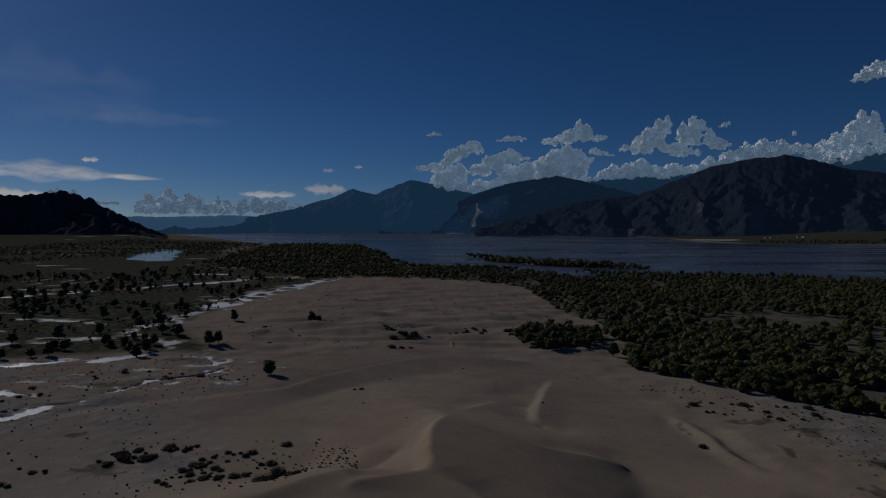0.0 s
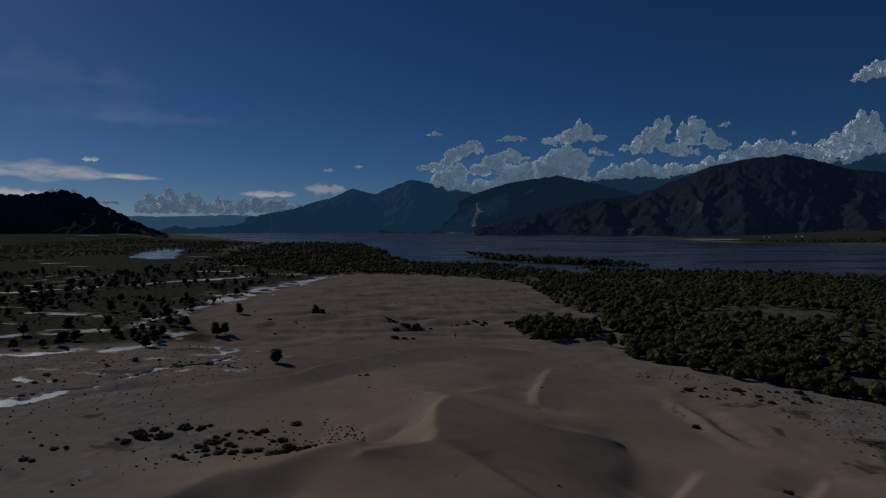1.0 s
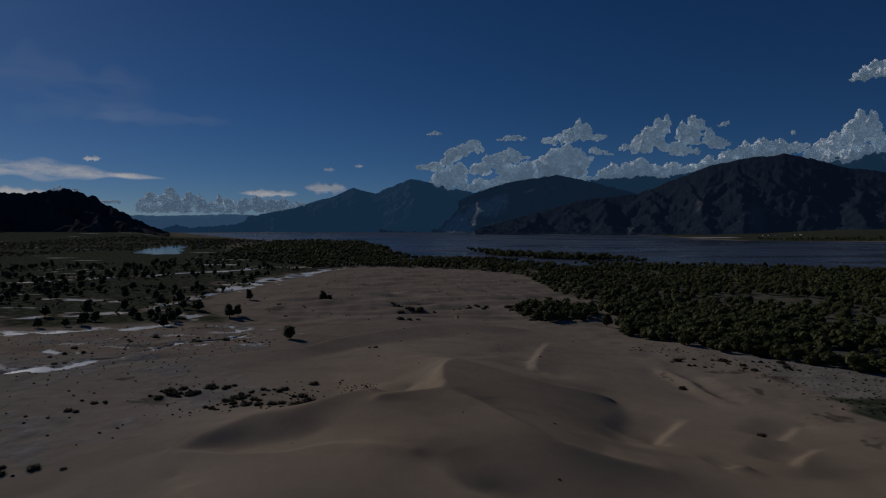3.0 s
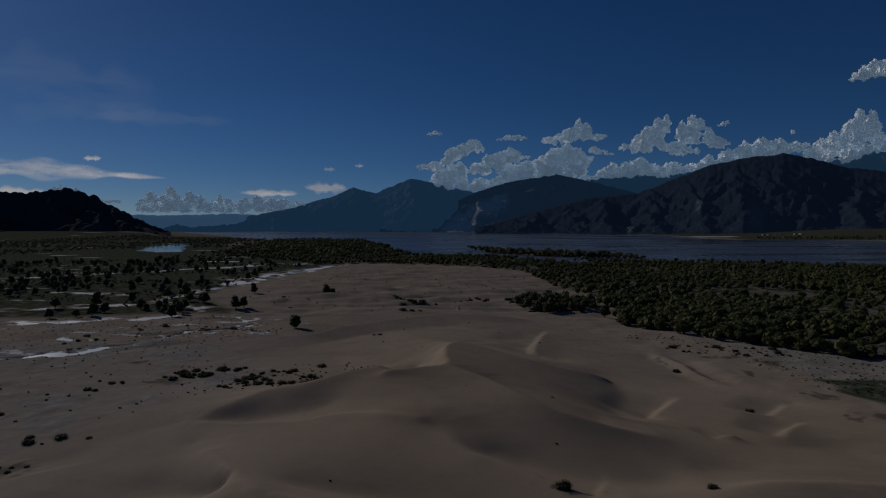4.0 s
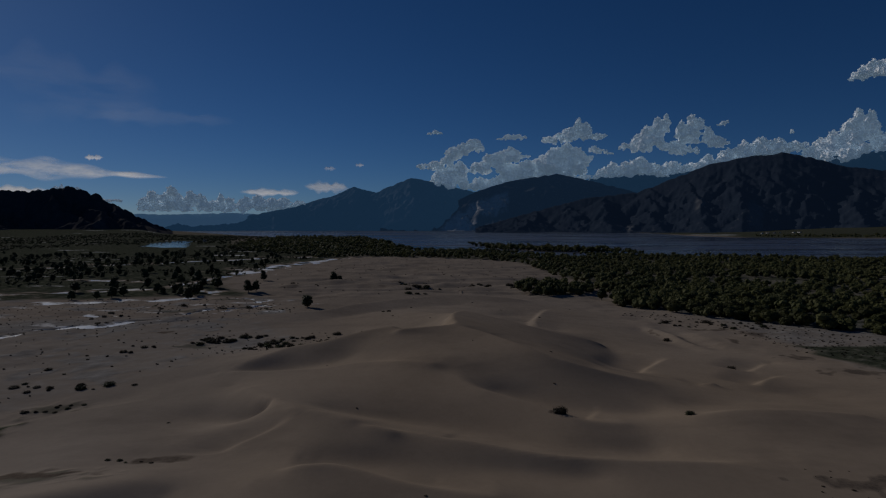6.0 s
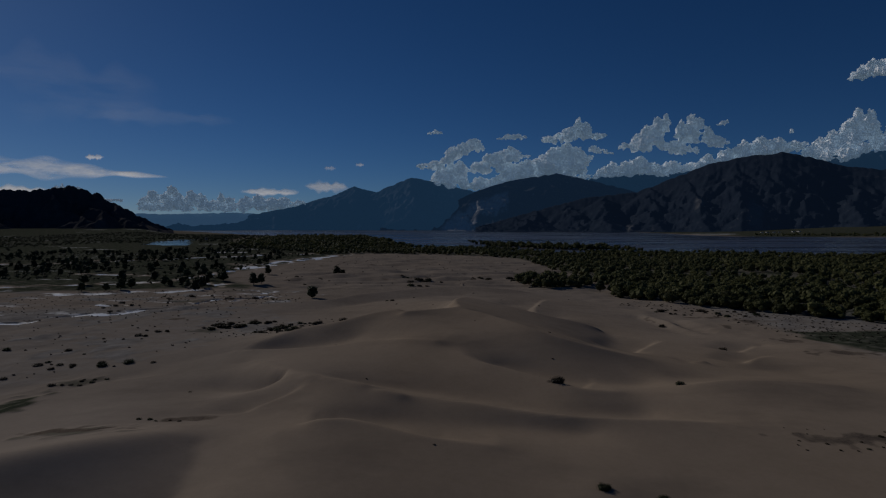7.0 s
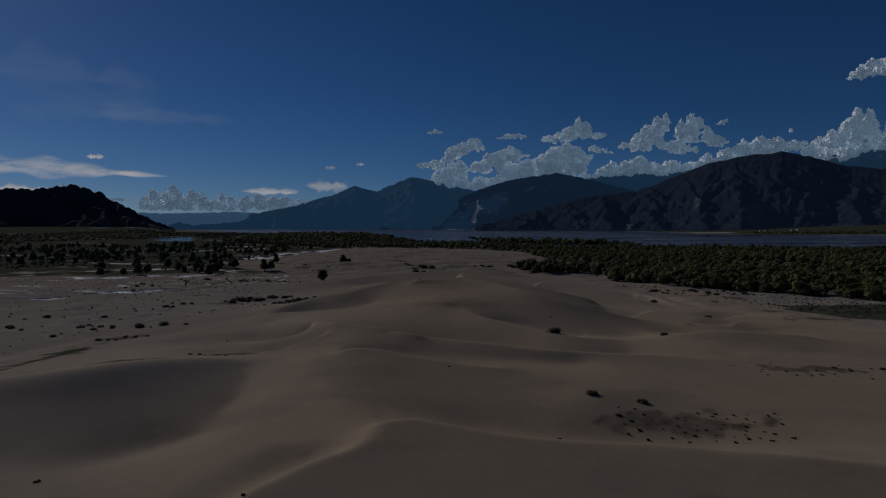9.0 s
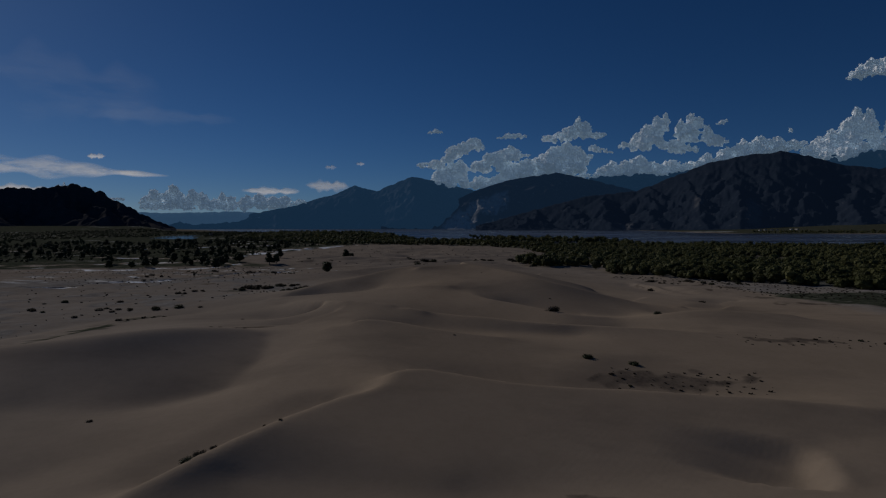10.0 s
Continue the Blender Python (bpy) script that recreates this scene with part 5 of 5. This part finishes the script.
me.materials.append(LEAF_DARK)
tagged(new("scattered_scrub", me), "scattered dark trees and scrub on the far flood plain", "woodland", "", "stuff")


def shrub_model(seed, wide, tall, mat, label):
    r2 = random.Random(seed)
    root = new("shrub")
    root.empty_display_size = 0.3
    tagged(root, label, "shrub", "shrubs on the sand")
    co, fa = foliage(r2, wide, 0.75 * tall, -0.15 * tall, 12, 1100, 0.085, 2, 0.0, 0.62)
    part("foliage", solid("foliage", co, fa, False), mat, root)
    part("stems", trunk_mesh(r2, tall * 1.0, 0.05, 5), BARK, root)
    return root


shrubs = [shrub_model(300 + k, (2.0, 2.8, 1.5, 2.4)[k], (0.75, 0.9, 0.7, 0.6)[k], (LEAF_SHRUB, LEAF_SHRUB, LEAF_SHRUB, LEAF_DARK)[k], "low dark shrub half buried in pale sand") for k in range(4)]
spots = [(-34.5, 132.5, 0.9), (60.2, 139.5, 1.0), (12.8, 54.2, 0.8), (61, 101.5, 0.9), (10.2, 16, 0.6), (15.7, 14.8, 0.55), (4, 4, 0.5), (-24.5, -22.7, 0.38), (-24.05, -21.8, 0.42), (-23.5, -20.8, 0.26), (33.2, 56.2, 0.6), (-24, 178, 0.8), (-26, 178, 0.5), (-40.6, -5.8, 0.22), (-18, -7.5, 0.3)]
spots += [(-21.3 + 0.9 * k, -16.6 + 0.9 * k, 0.22) for k in range(2)]
for cx, cy, rx, ry, count, lo, hi in ((-67, 128, 6, 4, 22, 0.6, 1.1), (-58, 132, 5, 2, 10, 0.6, 1.0), (-44, 121, 10, 8, 34, 0.3, 1.0), (-31, 114, 4, 4, 10, 0.6, 1.15), (-84, 118, 8, 5, 6, 0.5, 0.9), (-50, 113, 8, 3, 10, 0.4, 0.8),
                                      (-22, 121, 4, 6, 14, 0.12, 0.3), (-14, 274, 9, 12, 20, 0.8, 1.7), (12, 285, 9, 10, 12, 0.7, 1.5), (-22, 297, 10, 4, 10, 0.5, 1.0), (-19, 247, 6, 3, 5, 0.7, 1.3), (-64, 316, 7, 5, 8, 0.6, 1.3),
                                      (34, 285, 5, 12, 14, 0.7, 1.6), (-100, 205, 22, 10, 14, 0.5, 1.2), (-118, 175, 18, 14, 12, 0.5, 1.1), (-70, 200, 8, 6, 12, 0.3, 0.8), (-76, 81, 12, 2, 9, 0.4, 0.9), (80, 172, 12, 9, 16, 0.4, 1.1), (95, 165, 10, 9, 14, 0.4, 1.1),
                                      (18, 9, 8, 3, 6, 0.1, 0.25), (40, 30, 8, 3, 5, 0.15, 0.35), (55, 33, 6, 3, 5, 0.2, 0.4), (-40, 36, 6, 1.5, 7, 0.15, 0.35), (-72, 68, 6, 3, 9, 0.3, 0.7), (0, 180, 60, 40, 10, 0.15, 0.4), (10, 60, 60, 60, 8, 0.12, 0.3), (-90, 290, 30, 40, 8, 0.4, 0.9), (-95, 95, 18, 28, 16, 0.3, 0.8)):
    for _ in range(count):
        a, q = rnd.uniform(0, 6.28), math.sqrt(rnd.random())
        spots.append((cx + rx * q * math.cos(a), cy + ry * q * math.sin(a), lo + (hi - lo) * rnd.random() ** 1.8))
stand(shrubs, spots, rnd)


# small dry tufts: too many to count
tufts = []
for outline, gap, tries in (([(88, 120), (84, 172), (104, 172), (128, 140), (150, 100), (120, 90)], 1.6, 1500), ([(-70, 150), (-60, 195), (-84, 232), (-150, 232), (-200, 200), (-130, 140)], 2.4, 1500),
                            ([(-60, 240), (-110, 300), (-110, 480), (-60, 570), (40, 530), (60, 420), (60, 300), (20, 250)], 5.0, 330), ([(10, 5), (28, 4), (30, 12), (12, 13)], 0.9, 150), ([(-60, 105), (-26, 105), (-26, 135), (-75, 140)], 1.6, 200),
                            ([(-28, 116), (-16, 112), (-18, 128), (-26, 130)], 0.7, 140), ([(60, 190), (84, 165), (96, 170), (76, 205)], 1.4, 300), ([(36, 28), (60, 27), (60, 36), (38, 36)], 1.6, 70),
                            ([(-84, 40), (-80, 62), (-62, 98), (-52, 115), (-60, 150), (-140, 150), (-200, 100), (-140, 40)], 2.0, 330)):
    tufts += scatter(rnd, outline, gap, tries)
TX, TY = np.array([p[0] for p in tufts]), np.array([p[1] for p in tufts])
cos, fas, n = [], [], 0
small = [foliage(random.Random(900 + k), 0.9, 0.45, -0.1, 3, 18, 0.12, 1) for k in range(5)]
for x, y, z in zip(TX, TY, land(TX, TY)[0]):
    co, fa = rnd.choice(small)
    cos.append(co * rnd.uniform(0.25, 0.9) * (1.6 if y > 230 else 1.0 if y > 60 else 0.6) + np.array([x, y, z - 0.03]))
    fas.append(fa + n)
    n += len(co)
me = solid("dry_tufts", np.concatenate(cos), np.concatenate(fas), False)
me.materials.append(LEAF_SHRUB)
tagged(new("dry_tufts", me), "tiny dry tufts dotted over sand and gravel", "tufts", "", "stuff")


# ---- buildings far off on the other bank, and a hut on the plain ----
def box(lo, hi):
    bm = bmesh.new()
    bmesh.ops.create_cube(bm, size=1.0)
    for v in bm.verts:
        v.co = Vector([lo[k] + (v.co[k] + 0.5) * (hi[k] - lo[k]) for k in range(3)])
    bmesh.ops.bevel(bm, geom=bm.edges[:], offset=0.12, segments=1, affect="EDGES")
    me = bpy.data.meshes.new("piece")
    bm.to_mesh(me)
    bm.free()
    return me


def house(x, y, turn, w, d, h, label):
    root = new("house")
    part("wall", box((-w / 2, -d / 2, -4), (w / 2, d / 2, h)), WHITE_WALL, root)
    part("roof", box((-w / 2 - 0.4, -d / 2 - 0.4, h + 0.01), (w / 2 + 0.4, d / 2 + 0.4, h + 0.5)), ROOF, root)
    root.matrix_basis = pose(x, y, ground_at(x, y), 0, 0, turn)
    return tagged(root, label, "house", "houses on the far bank")


for k, (b, r) in enumerate(((27.9, 2700), (28.3, 2700), (28.8, 2705), (29.2, 2710), (30.2, 2720), (30.6, 2730))):
    house(r * math.sin(radians(b)), r * math.cos(radians(b)), 20 * k, 9 + 3 * (k % 3), 7, 3.5, "small whitewashed flat-roofed house on far bank")
house(-490, 1205, 10, 5, 5, 5, "small white hut on the green plain")
